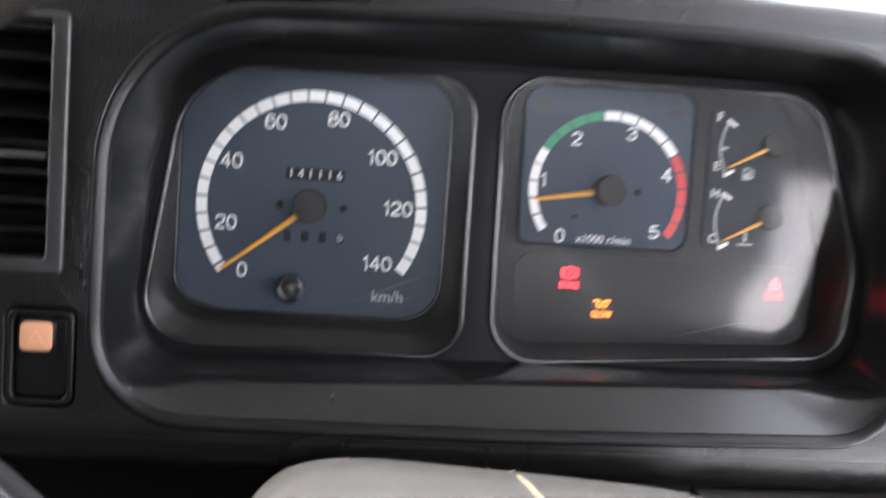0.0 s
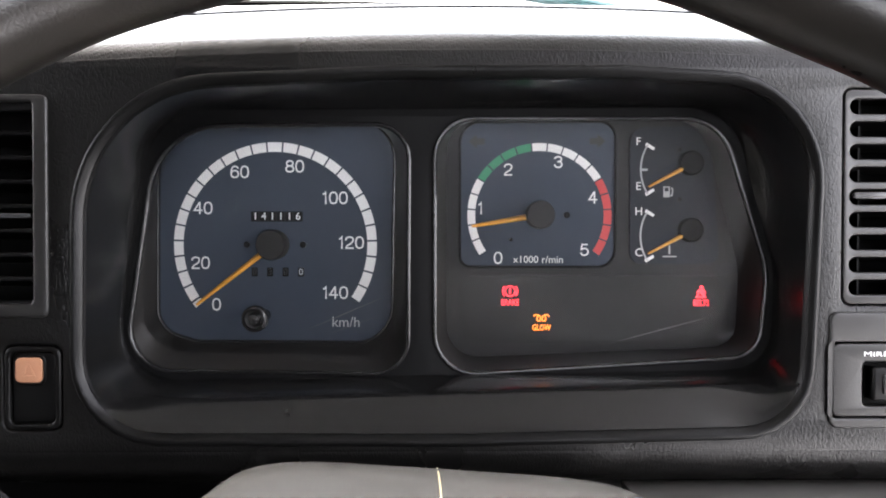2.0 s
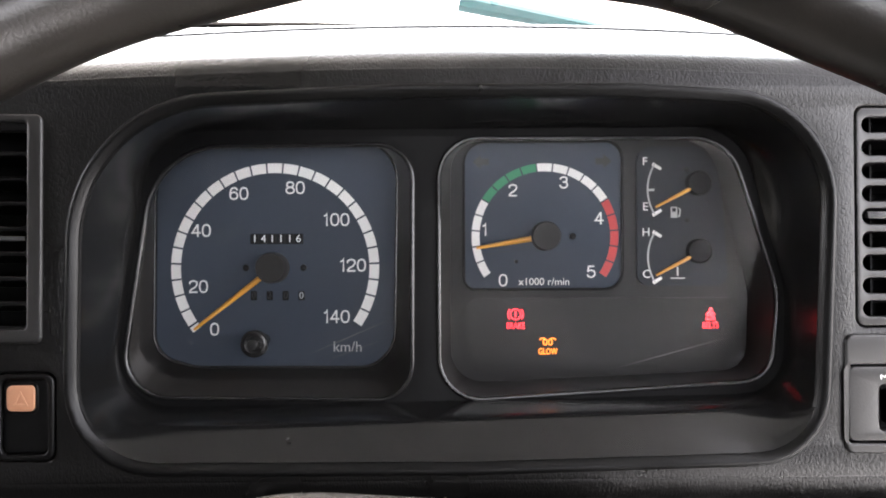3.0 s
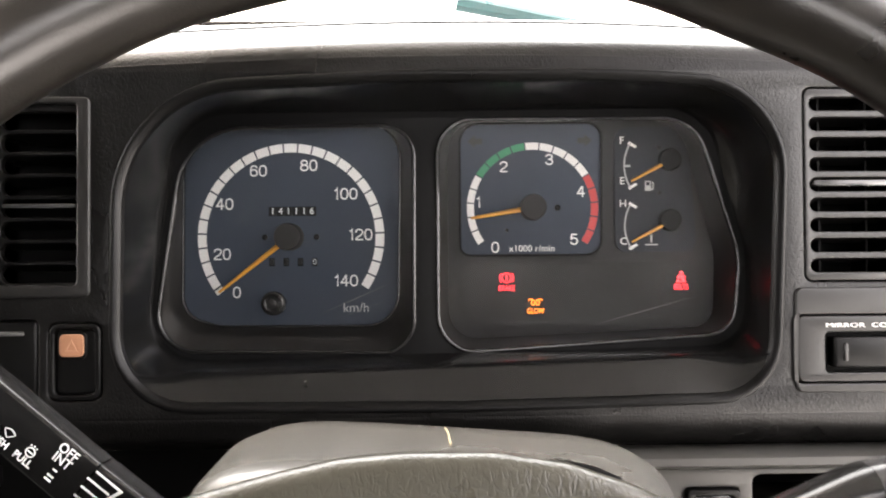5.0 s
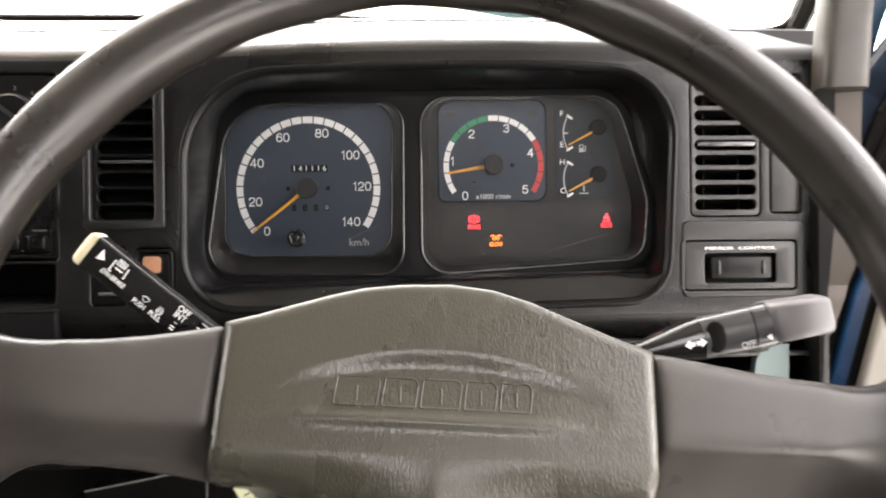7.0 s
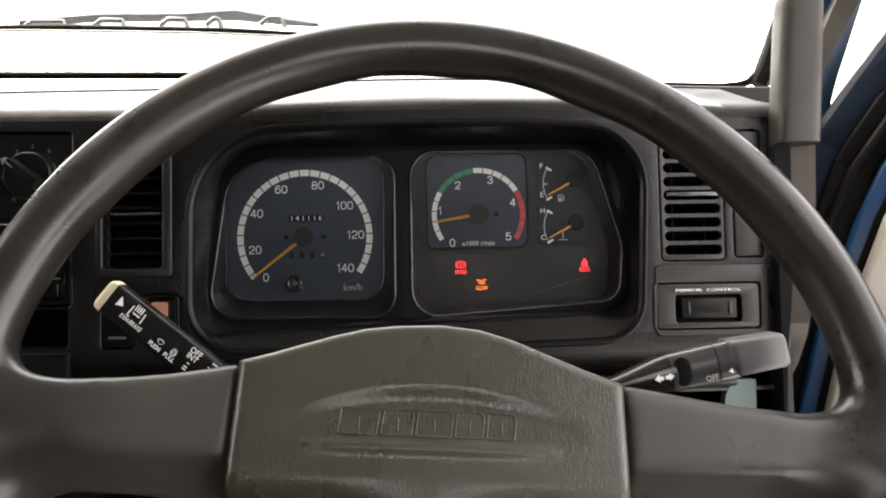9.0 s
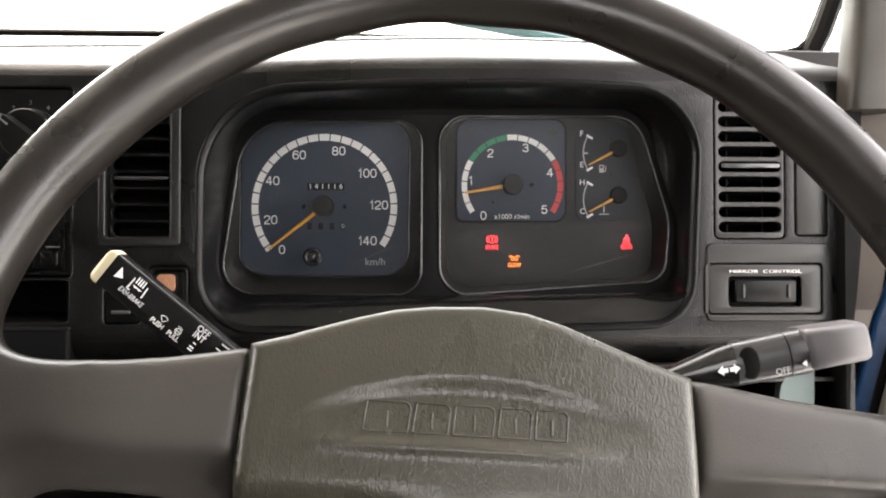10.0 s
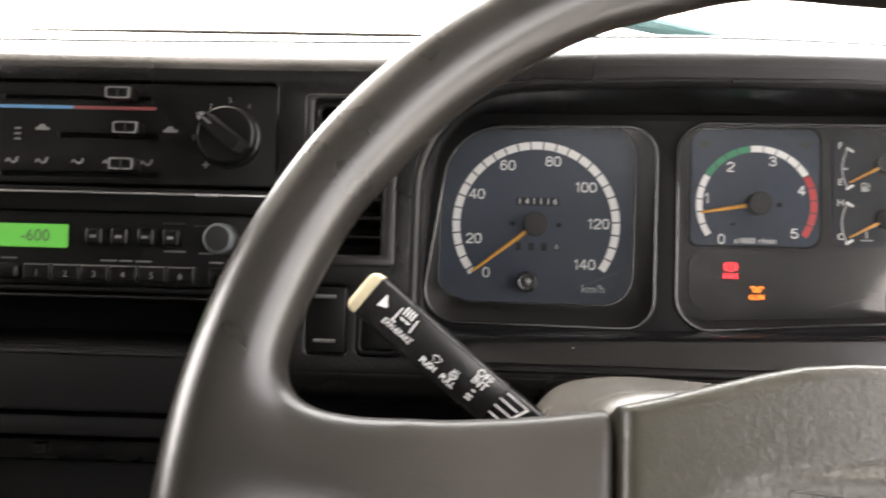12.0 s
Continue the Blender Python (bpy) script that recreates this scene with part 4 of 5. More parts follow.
def ring_of(half, top, bottom, n, z, shift=0.0, power=4.0):
    out = []
    for k in range(n):
        a = 2 * math.pi * k / n
        c, s = math.cos(a), math.sin(a)
        x = half * math.copysign(abs(c) ** (2 / power), c)
        y = (top if s > 0 else -bottom) * abs(s) ** (2 / power)
        out.append((x + shift, y, z))
    return out


def steering():
    col = thing("steering_column", WHEEL, "grey two-piece steering column shroud behind the wheel", "steering column")
    prof = [(-0.245, 0.097, 0.072, 0.0035), (-0.205, 0.101, 0.078, 0.0035), (-0.166, 0.103, 0.0805, 0.0035), (-0.160, 0.1025, 0.080, 0.0036), (-0.12, 0.097, 0.070, 0.006), (-0.07, 0.086, 0.052, 0.010), (-0.045, 0.078, 0.044, 0.012), (-0.040, 0.070, 0.038, 0.012)]
    part("shroud", loft([ring_of(h * 0.93, t * 0.972, 0.055, 72, z, -q, 5.5) for z, h, t, q in prof]), SHROUD, col, smooth=120)
    part("parting_seam", rod([(-0.006, 0.0784, -0.166), (-0.006, 0.0732, -0.14), (-0.006, 0.0682, -0.12), (-0.006, 0.0598, -0.095)], 0.0004, 6), CREAM, col)
    part("lower_edge", rod([(0.0600, -0.0560, -0.120), (0.0700, -0.0575, -0.125), (0.100, -0.0560, -0.130)], 0.0012, 6), SHROUD, col, "lower shroud edge")
    part("hub_cover", loft([ring_of(0.045, 0.045, 0.045, 32, z) for z in (-0.05, -0.015)]), PLASTIC, col)

    w = thing("steering_wheel", WHEEL, "dark two-spoke steering wheel with a grey padded centre, turned slightly", "steering wheel")
    R, r, n, m = 0.2031, 0.0148, 160, 20
    rings = []
    for k in range(n):
        a = 2 * math.pi * k / n
        top = max(0.0, math.sin(a + 0.075) - 0.70) / 0.30
        ring = []
        for j in range(m):
            b = 2 * math.pi * j / m
            q = r * (1 + 0.045 * top * max(0.0, -math.cos(b)) * math.cos(16 * (a - math.pi / 2)))
            ring.append(((R + q * math.cos(b)) * math.cos(a), (R + q * math.cos(b)) * math.sin(a), q * 1.06 * math.sin(b)))
        rings.append(ring)
    bm = bmesh.new()
    vs = [[bm.verts.new(p) for p in ring] for ring in rings]
    for i in range(n):
        for j in range(m):
            bm.faces.new((vs[i][j], vs[i][(j + 1) % m], vs[(i + 1) % n][(j + 1) % m], vs[(i + 1) % n][j]))

    def solid(side, rows):
        sec = []
        for a, bt, bb in rows:
            f = min(1.0, max(0.0, (abs(a) - 0.145) / 0.045)) ** 2
            mid = max(bb + 0.012, -0.018)
            sec.append([bm.verts.new((side * a, b, z)) for b, z in ((bt - 0.002, -0.014), (bt, -0.006), (bt - 0.0008, 0.0), (bt - 0.003, 0.0045), (bt - 0.008, 0.0068 + 0.003 * f), (bt - 0.016, 0.0078 + 0.0055 * f), (mid + 0.004, 0.0080 + 0.0055 * f),
                                                      (mid, 0.0072 + 0.0058 * f), (mid - 0.003, 0.0020 + 0.0090 * f), (bb + 0.006, -0.0125 + 0.016 * f), (bb + 0.001, -0.0170), (bb + 0.002, -0.0210))])
        for p, q in zip(sec, sec[1:]):
            for j in range(12):
                bm.faces.new((p[j], p[(j + 1) % 12], q[(j + 1) % 12], q[j]))
        bm.faces.new(sec[0])
        bm.faces.new(sec[-1])

    solid(-1, [(0.0897, 0.0238, -0.0385), (0.105, 0.0205, -0.0360), (0.12, 0.0178, -0.0345), (0.14, 0.0152, -0.0335), (0.155, 0.0146, -0.0345), (0.165, 0.0148, -0.0385), (0.172, 0.0152, -0.0445), (0.1765, 0.0158, -0.0525),
               (0.181, 0.0170, -0.0640), (0.1845, 0.0192, -0.0680), (0.1875, 0.0225, -0.0640), (0.190, 0.0270, -0.0600), (0.1925, 0.0350, -0.0560), (0.195, 0.0430, -0.0500), (0.199, 0.0440, -0.0450)])
    solid(1, [(0.0807, 0.0215, -0.0400), (0.10, 0.0190, -0.0390), (0.12, 0.0160, -0.0385), (0.14, 0.0138, -0.0385), (0.155, 0.0130, -0.0400), (0.165, 0.0131, -0.0430), (0.172, 0.0135, -0.0480), (0.1765, 0.0142, -0.0550),
              (0.181, 0.0156, -0.0660), (0.1845, 0.0180, -0.0700), (0.1875, 0.0215, -0.0660), (0.190, 0.0262, -0.0620), (0.1925, 0.0345, -0.0560), (0.195, 0.0430, -0.0500), (0.199, 0.0440, -0.0450)])

    # fuse rim and spokes into one smooth moulding, then part it again
    bmesh.ops.recalc_face_normals(bm, faces=bm.faces)
    raw = bpy.data.meshes.new("moulding")
    bm.to_mesh(raw)
    bm.free()
    ob = new("moulding", raw)
    fuse = ob.modifiers.new("fuse", "REMESH")
    fuse.mode, fuse.voxel_size = "VOXEL", 0.0016
    soft_edges = ob.modifiers.new("soften", "SMOOTH")
    soft_edges.iterations, soft_edges.factor = 16, 0.5
    bpy.context.view_layer.update()
    whole = bpy.data.meshes.new_from_object(ob.evaluated_get(bpy.context.evaluated_depsgraph_get()))
    bpy.data.objects.remove(ob)
    # wider fillets where the spokes run into the rim
    co = np.array([v.co[:] for v in whole.vertices])
    links = np.array([e.vertices[:] for e in whole.edges])
    rho = np.hypot(co[:, 0], co[:, 1])
    soft_zone = np.clip((rho - 0.150) / 0.015, 0, 1) * np.clip((0.115 - np.abs(co[:, 1] + 0.01)) / 0.02, 0, 1) * np.clip((0.206 - rho) / 0.010, 0, 1)
    degree = np.bincount(links.ravel(), minlength=len(co))[:, None]
    for _ in range(90):
        total = np.zeros_like(co)
        np.add.at(total, links[:, 0], co[links[:, 1]])
        np.add.at(total, links[:, 1], co[links[:, 0]])
        co += 0.5 * soft_zone[:, None] * (total / degree - co)
    whole.vertices.foreach_set("co", co.ravel())
    whole.update()
    normals, before = [], [v.normal.copy() for v in whole.vertices]
    for v in whole.vertices:
        flat = Vector((v.co.x, v.co.y, 0))
        core = flat.normalized() * R
        out = (v.co - core).normalized()
        f = max(0.0, min(1.0, (abs(v.co.y + 0.01) - 0.085) / 0.03))
        f = f * f * (3 - 2 * f)
        normals.append((before[v.index] * (1 - f) + out * f).normalized())
        if f > 0:
            turn_at = math.atan2(v.co.y, v.co.x)
            grip = max(0.0, math.sin(turn_at + 0.075) - 0.70) / 0.30
            inward = max(0.0, -out.dot(flat.normalized()))
            v.co = v.co.lerp(core + out * r * (1 + 0.07 * grip * inward * math.cos(16 * (turn_at - math.pi / 2))), f)

    def zone(c):
        return "rim" if c.x * c.x + c.y * c.y > 0.1865 ** 2 else "left" if c.x < 0 else "right"

    for name, which, material, label in (("rim", "rim", SPOKE, "worn glossy dark grey rim"), ("spoke", "left", SPOKE, "smooth dark grey spoke"), ("spoke", "right", SPOKE, "smooth dark grey spoke, rubbed pale at the rim end")):
        faces = [tuple(p.vertices) for p in whole.polygons if zone(p.center) == which]
        used = sorted({v for f in faces for v in f})
        at_new = {v: k for k, v in enumerate(used)}
        me = bpy.data.meshes.new(name)
        me.from_pydata([whole.vertices[v].co for v in used], [], [[at_new[v] for v in f] for f in faces])
        piece = part(name, me, material, w, label, smooth=180)
        me.normals_split_custom_set_from_vertices([normals[v] for v in used])
    bpy.data.meshes.remove(whole)

    # padded centre
    tops = [(-0.0893, 0.0222), (-0.0759, 0.0262), (-0.0620, 0.0310), (-0.0492, 0.0352), (-0.0363, 0.0388), (-0.0215, 0.0410), (-0.0017, 0.0422), (0.0151, 0.0408), (0.0300, 0.0368), (0.0458, 0.0308), (0.0620, 0.0248), (0.0798, 0.0190)]
    lows = [(-0.0893, -0.0372), (-0.0820, -0.0375), (-0.0700, -0.0385), (-0.0560, -0.0420), (-0.0480, -0.0520), (-0.0440, -0.0660), (-0.0420, -0.0900), (0.0330, -0.0900), (0.0350, -0.0660), (0.0400, -0.0540), (0.0500, -0.0478), (0.0650, -0.0435), (0.0798, -0.0385)]

    def at(table, a):
        for (a0, b0), (a1, b1) in zip(table, table[1:]):
            if a <= a1:
                f = max(0.0, (a - a0) / (a1 - a0))
                f = f if table is lows else f
                return b0 + (b1 - b0) * f
        return table[-1][1]

    def height(a, b):
        """Relief of the pad: a bulge along the top, a hollow with the badge, a ridge below it."""
        h = 0.0105 + 0.003 * math.cos(a * 14)
        arch = 0.0145 - 3.2 * (a + 0.004) ** 2
        under = arch - b
        if 0 < under < arch + 0.0135:
            q = min(1.0, under / 0.0095)
            h -= 0.0042 * q * q * (3 - 2 * q) * (1 - under / (arch + 0.0135)) * max(0.0, 1 - (abs(a + 0.004) / 0.066) ** 2)
        h += 0.0014 * math.exp(-((b + 0.0135) / 0.0022) ** 2) * max(0.0, 1 - ((a + 0.008) / 0.058) ** 4)
        h -= 0.0010 * max(0.0, min(1.0, (-0.015 - b) / 0.02))
        h -= 0.016 * max(0.0, min(1.0, (-0.026 - b) / 0.022)) ** 1.6 * min(1.0, abs(a + 0.005) / 0.045)
        return h

    segs = np.array([(*p, *q) for p, q in list(zip(tops, tops[1:])) + [pq for pq in zip(lows, lows[1:]) if max(pq[0][1], pq[1][1]) > -0.0899]])

    def off_edge(a, b):
        dx, dy = segs[:, 2] - segs[:, 0], segs[:, 3] - segs[:, 1]
        f = np.clip(((a - segs[:, 0]) * dx + (b - segs[:, 1]) * dy) / (dx * dx + dy * dy), 0, 1)
        return float(np.hypot(a - segs[:, 0] - f * dx, b - segs[:, 1] - f * dy).min())

    cols, rows, split = 130, 100, 64
    a0, a1 = -0.0893, 0.0798
    bm = bmesh.new()
    grid = []
    for i in range(cols + 1):
        a = a0 + (a1 - a0) * i / cols
        t, l = at(tops, a), at(lows, a)
        column = []
        for j in range(rows + 1):
            b = t + (-0.0335 - t) * j / split if j <= split else -0.0335 + (l + 0.0335) * (j - split) / (rows - split)
            d = min(a - a0, a1 - a, off_edge(a, b))
            reach = 0.0055 if b > -0.030 else 0.0055 + 0.009 * min(1.0, (-0.030 - b) / 0.02) * min(1.0, abs(a + 0.005) / 0.05)
            e = max(0.0, 1 - d / reach)
            drop = reach * (1 - math.sqrt(max(0.0, 1 - e * e)))
            column.append(bm.verts.new((a, b, height(a, b) - drop)))
        grid.append(column)
    for i in range(cols):
        for j in range(rows):
            bm.faces.new((grid[i][j], grid[i + 1][j], grid[i + 1][j + 1], grid[i][j + 1]))
    border = [grid[i][0] for i in range(cols + 1)] + [grid[cols][j] for j in range(1, rows + 1)] + [grid[i][rows] for i in range(cols - 1, -1, -1)] + [grid[0][j] for j in range(rows - 1, 0, -1)]
    low = [bm.verts.new((v.co.x, v.co.y, -0.022)) for v in border]
    for k in range(len(border)):
        q = (k + 1) % len(border)
        bm.faces.new((border[k], border[q], low[q], low[k]))
    part("centre_pad", bm, PAD, w, "grey grained centre pad with a moulded badge", smooth=70)
    part("centre_plate", block(-0.0890, -0.032, -0.024, 0.0795, 0.016, -0.018), DARK, w)
    part("stem_plate", block(-0.0405, -0.089, -0.024, 0.0325, -0.0325, -0.018), DARK, w)
    # badge: five plain raised outlines that follow the pad
    for x, wd in ((-0.0445, 0.0170), (-0.0265, 0.0135), (-0.0120, 0.0155), (0.0045, 0.0125), (0.0180, 0.0125)):
        lean = 0.0006
        outer = fillet([(x - lean, -0.0090), (x + wd - lean, -0.0090), (x + wd + lean, 0.0030), (x + lean, 0.0030)], [0.0012, 0.0012, 0.0030, 0.0012], 5)
        me = merge([shape([outer, grow(outer, -0.0008)], 0, 0.0010, 0.0003), shape([box2(x + wd * 0.5 - 0.0005, -0.0070, x + wd * 0.5 + 0.0005, -0.0010, 0.0004, 2)], 0, 0.0010, 0.0003)])
        me.transform(FACE.inverted())
        for v in me.vertices:
            v.co.z += height(v.co.x, v.co.y) + 0.0004
        part("badge_frame", me, PAD, w, "raised moulded badge frame")


steering()


def stalks():
    m = pose(-0.1355, -0.2000, 0.8052, 0, 39.0, 0)
    s = thing("wiper_stalk", m, "flat black wiper stalk with a yellowed cream end cap", "control stalk")
    h = 0.0088
    sec = fillet([(-0.006, -h), (0.006, -h), (0.006, h), (-0.006, h)], [0.0012, 0.0012, 0.0030, 0.0015], 4)
    part("arm", loft([[(x, a, b) for a, b in sec] for x in (-0.0022, 0.05, 0.0614)]), GLOSSY, s, smooth=40)
    part("arm_base", loft([[(x, a * k, b * k + d) for a, b in sec] for x, k, d in ((0.0620, 1.0, 0), (0.10, 1.04, 0.0005), (0.155, 1.15, -0.002))]), GLOSSY, s, smooth=40)
    cap = [[(x, a * (0.4 + 0.6 * k), b * k) for a, b in sec] for x, k in ((-0.0072, 0.70), (-0.0067, 0.86), (-0.0057, 0.96), (-0.0044, 1.0), (-0.0024, 1.01))]
    part("end_cap", loft(cap), CREAM, s, "yellowed cream end cap", smooth=50)
    y = -0.0062
    part("pointer_mark", shape([[(0.0025, -0.0006), (0.0064, 0.0012), (0.0031, 0.0052)]], y, 0.0003), WHITE, s, smooth=0)

    def print_at(x, z, size, *loops):
        return [shape([[(a * size + x, b * size + z) for a, b in loop] for loop in group], y, 0.0003) for group in loops]

    # a hand over a pedal, for the exhaust brake
    hand = [[box2(0.0013 * k, 0.0014, 0.0013 * k + 0.0006, 0.0050)] for k in range(4)]
    hand += [[[(-0.0020, -0.0024), (-0.0014, -0.0024), (-0.0011, 0.0032), (-0.0017, 0.0032)]], [[(0.0062, -0.0024), (0.0068, -0.0024), (0.0065, 0.0032), (0.0059, 0.0032)]],
             [[(-0.0002, 0.0002), (0.0050, 0.0002), (0.0036, -0.0007), (0.0024, -0.0002), (0.0010, -0.0007)]], [box2(-0.0022, -0.0031, -0.0002, -0.0026)]]
    part("brake_symbol", merge(print_at(0.0124, 0.0019, 1.0, *hand)), WHITE, s, smooth=0)
    part("stalk_text", lettering("EXH-BRAKE", 0.0034, 0.0147, -0.0031, y, wide=0.78, shear=0.2), WHITE, s, smooth=0)
    # wiper fan, and a round glass with spray
    fan = [[arc2(0, -0.0022, 0.0040, 0.0045, -48, 48, 8)], [[(-0.0033, 0.0006), (-0.0028, 0.0003), (-0.0006, -0.0018), (-0.0010, -0.0021)]], [[(0.0033, 0.0006), (0.0010, -0.0021), (0.0006, -0.0018), (0.0028, 0.0003)]], [box2(-0.0003, -0.0026, 0.0003, -0.0019)]]
    part("wash_symbol", merge(print_at(0.0336, -0.0012, 0.62, *fan)), WHITE, s, smooth=0)
    spray = [[disc2(0, -0.0004, 0.0022, 18), disc2(0, -0.0004, 0.0017, 18)], [box2(-0.0014, -0.0007, 0.0014, -0.0002)], [box2(-0.0017, 0.0020, -0.0012, 0.0026)], [box2(-0.0003, 0.0022, 0.0003, 0.0029)], [box2(0.0012, 0.0020, 0.0017, 0.0026)]]
    part("wash_symbol", merge(print_at(0.0424, -0.0014, 0.75, *spray)), WHITE, s, smooth=0)
    for text, size, x, z, w in (("PUSH", 0.0034, 0.0322, -0.0050, 0.9), ("PULL", 0.0034, 0.0418, -0.0050, 0.9), ("OFF", 0.0044, 0.0518, 0.0058, 0.9), ("INT", 0.0044, 0.0518, 0.0024, 0.9)):
        part("stalk_text", lettering(text, size, x, z, y, wide=w, thick=0.00004), WHITE, s, smooth=0)
    part("stalk_mark", shape([box2(0.0511, -0.0014, 0.0527, -0.0009)], y, 0.0003), WHITE, s, smooth=0)
    for z in (-0.0034, -0.0048):
        part("stalk_mark", shape([box2(0.0506, z - 0.0003, 0.0530, z + 0.0003)], y, 0.0003), WHITE, s, smooth=0)
    for z, x0, x1 in ((0.0068, 0.0600, 0.0726), (0.0036, 0.0590, 0.0698), (0.0004, 0.0590, 0.0695), (-0.0030, 0.0590, 0.0684)):
        part("stalk_mark", shape([box2(x0 + 0.0022, z - 0.00028, x1, z + 0.00028)], y - 0.0002, 0.0003), WHITE, s, smooth=0)
    part("stalk_mark", shape([[(0.0717, 0.0071), (0.0726, 0.0067), (0.0699, 0.0000), (0.0690, 0.0004)]], y - 0.0003, 0.0003), WHITE, s, smooth=0)

    m = pose(0.1243, -0.1930, 0.7527, 0, -11.0, 0)
    s = thing("light_stalk", m, "black lighting and turn signal stalk with a pale grey knob", "control stalk")

    def oval(x, hz, hy, up=0.0, power=2.6):
        out = []
        for k in range(28):
            a = 2 * math.pi * k / 28
            c, q = math.cos(a), math.sin(a)
            out.append((x, hy * math.copysign(abs(c) ** (2 / power), c), up + hz * math.copysign(abs(q) ** (2 / power), q)))
        return out

    part("arm", loft([oval(-0.055, 0.0060, 0.0080, -0.004), oval(-0.012, 0.0044, 0.0072, -0.001), oval(0.006, 0.0054, 0.0080, 0.0), oval(0.014, 0.0068, 0.0088, 0.0004), oval(0.022, 0.0085, 0.0096, 0.0007), oval(0.029, 0.0099, 0.0102, 0.0009), oval(0.035, 0.0106, 0.0105, 0.001)]), GLOSSY, s, smooth=60)
    part("arm_end", loft([oval(0.0352, 0.0106, 0.0105, 0.001), oval(0.0600, 0.0110, 0.0108, 0.001)]), STALK, s, "satin charcoal arm end", smooth=60)
    part("thumb_dish", loft([[(0.041 + 0.0006 * k + q * math.cos(a), -0.0099 - 0.0004 * k, 0.0015 + 1.5 * q * math.sin(a)) for a in [2 * math.pi * i / 20 for i in range(20)]] for k, q in enumerate((0.0052, 0.0044, 0.003))]), DARK, s)
    part("collar", loft([oval(0.0606, 0.0110, 0.0108, 0.001), oval(0.069, 0.0111, 0.0108, 0.001), oval(0.0725, 0.0104, 0.0104, 0.001)]), STALK, s, smooth=60)
    knob = [(0.0682, 0.0085, 0.0098, 0.003), (0.0694, 0.0096, 0.0118, 0.0026), (0.072, 0.0100, 0.0125, 0.002), (0.0960, 0.0094, 0.0118, 0.0012), (0.0980, 0.0084, 0.0105, 0.0012), (0.0987, 0.006, 0.008, 0.0012)]
    part("knob", loft([oval(x, hz, hy, up, 5.0) for x, hz, hy, up in knob]), LILAC, s, "pale grey ribbed end knob", smooth=50)
    y = -0.0112
    for x, d in ((0.0280, -1), (0.0333, 1)):
        arrow = [(x - d * 0.0022, -0.0006), (x, -0.0006), (x, -0.0018), (x + d * 0.0026, 0.0004), (x, 0.0026), (x, 0.0014), (x - d * 0.0022, 0.0014)]
        part("arrow_mark", shape([arrow if d > 0 else arrow[::-1]], y + 0.0005, 0.0004), WHITE, s, smooth=0)
    part("stalk_text", lettering("OFF", 0.0042, 0.0552, -0.0048, y, wide=0.95), DIMW, s, smooth=0)
    part("pointer_mark", shape([[(0.0645, -0.0032), (0.0667, -0.0048), (0.0667, -0.0018)]], y, 0.0003), WHITE, s, smooth=0)


stalks()


def key_and_tag():
    def flat(outline, z, thick):
        me = shape([outline], 0, thick, thick * 0.2, 1)
        me.transform(Matrix.Translation((0, 0, z)) @ FACE.inverted())
        return me

    k = thing("ignition_key", WHEEL, "brass ignition key below the column", "key")
    part("blade", flat([(0.0826, -0.0392), (0.0857, -0.0453), (0.0887, -0.0452), (0.0884, -0.0402), (0.0836, -0.0326), (0.0811, -0.0335)], -0.036, 0.0016), BRASS, k)
    tag = thing("key_tag", WHEEL, "pale yellow paper tag with faint writing", "tag")
    part("slip", flat([(-0.0809, -0.0435), (-0.0762, -0.0515), (-0.0702, -0.0471), (-0.0735, -0.0422), (-0.0787, -0.0379), (-0.0847, -0.0339), (-0.0872, -0.0348)], -0.036, 0.0006), PAPER, tag)
    for (x0, y0), (x1, y1) in (((-0.0812, -0.0397), (-0.0791, -0.0386)), ((-0.0793, -0.0419), (-0.0767, -0.0404)), ((-0.0774, -0.0440), (-0.0748, -0.0426))):
        part("writing_bar", flat([(x0, y0), (x1, y1), (x1 + 0.0003, y1 + 0.0008), (x0 + 0.0003, y0 + 0.0008)], -0.0354, 0.0002), FADED, tag, smooth=0)


key_and_tag()


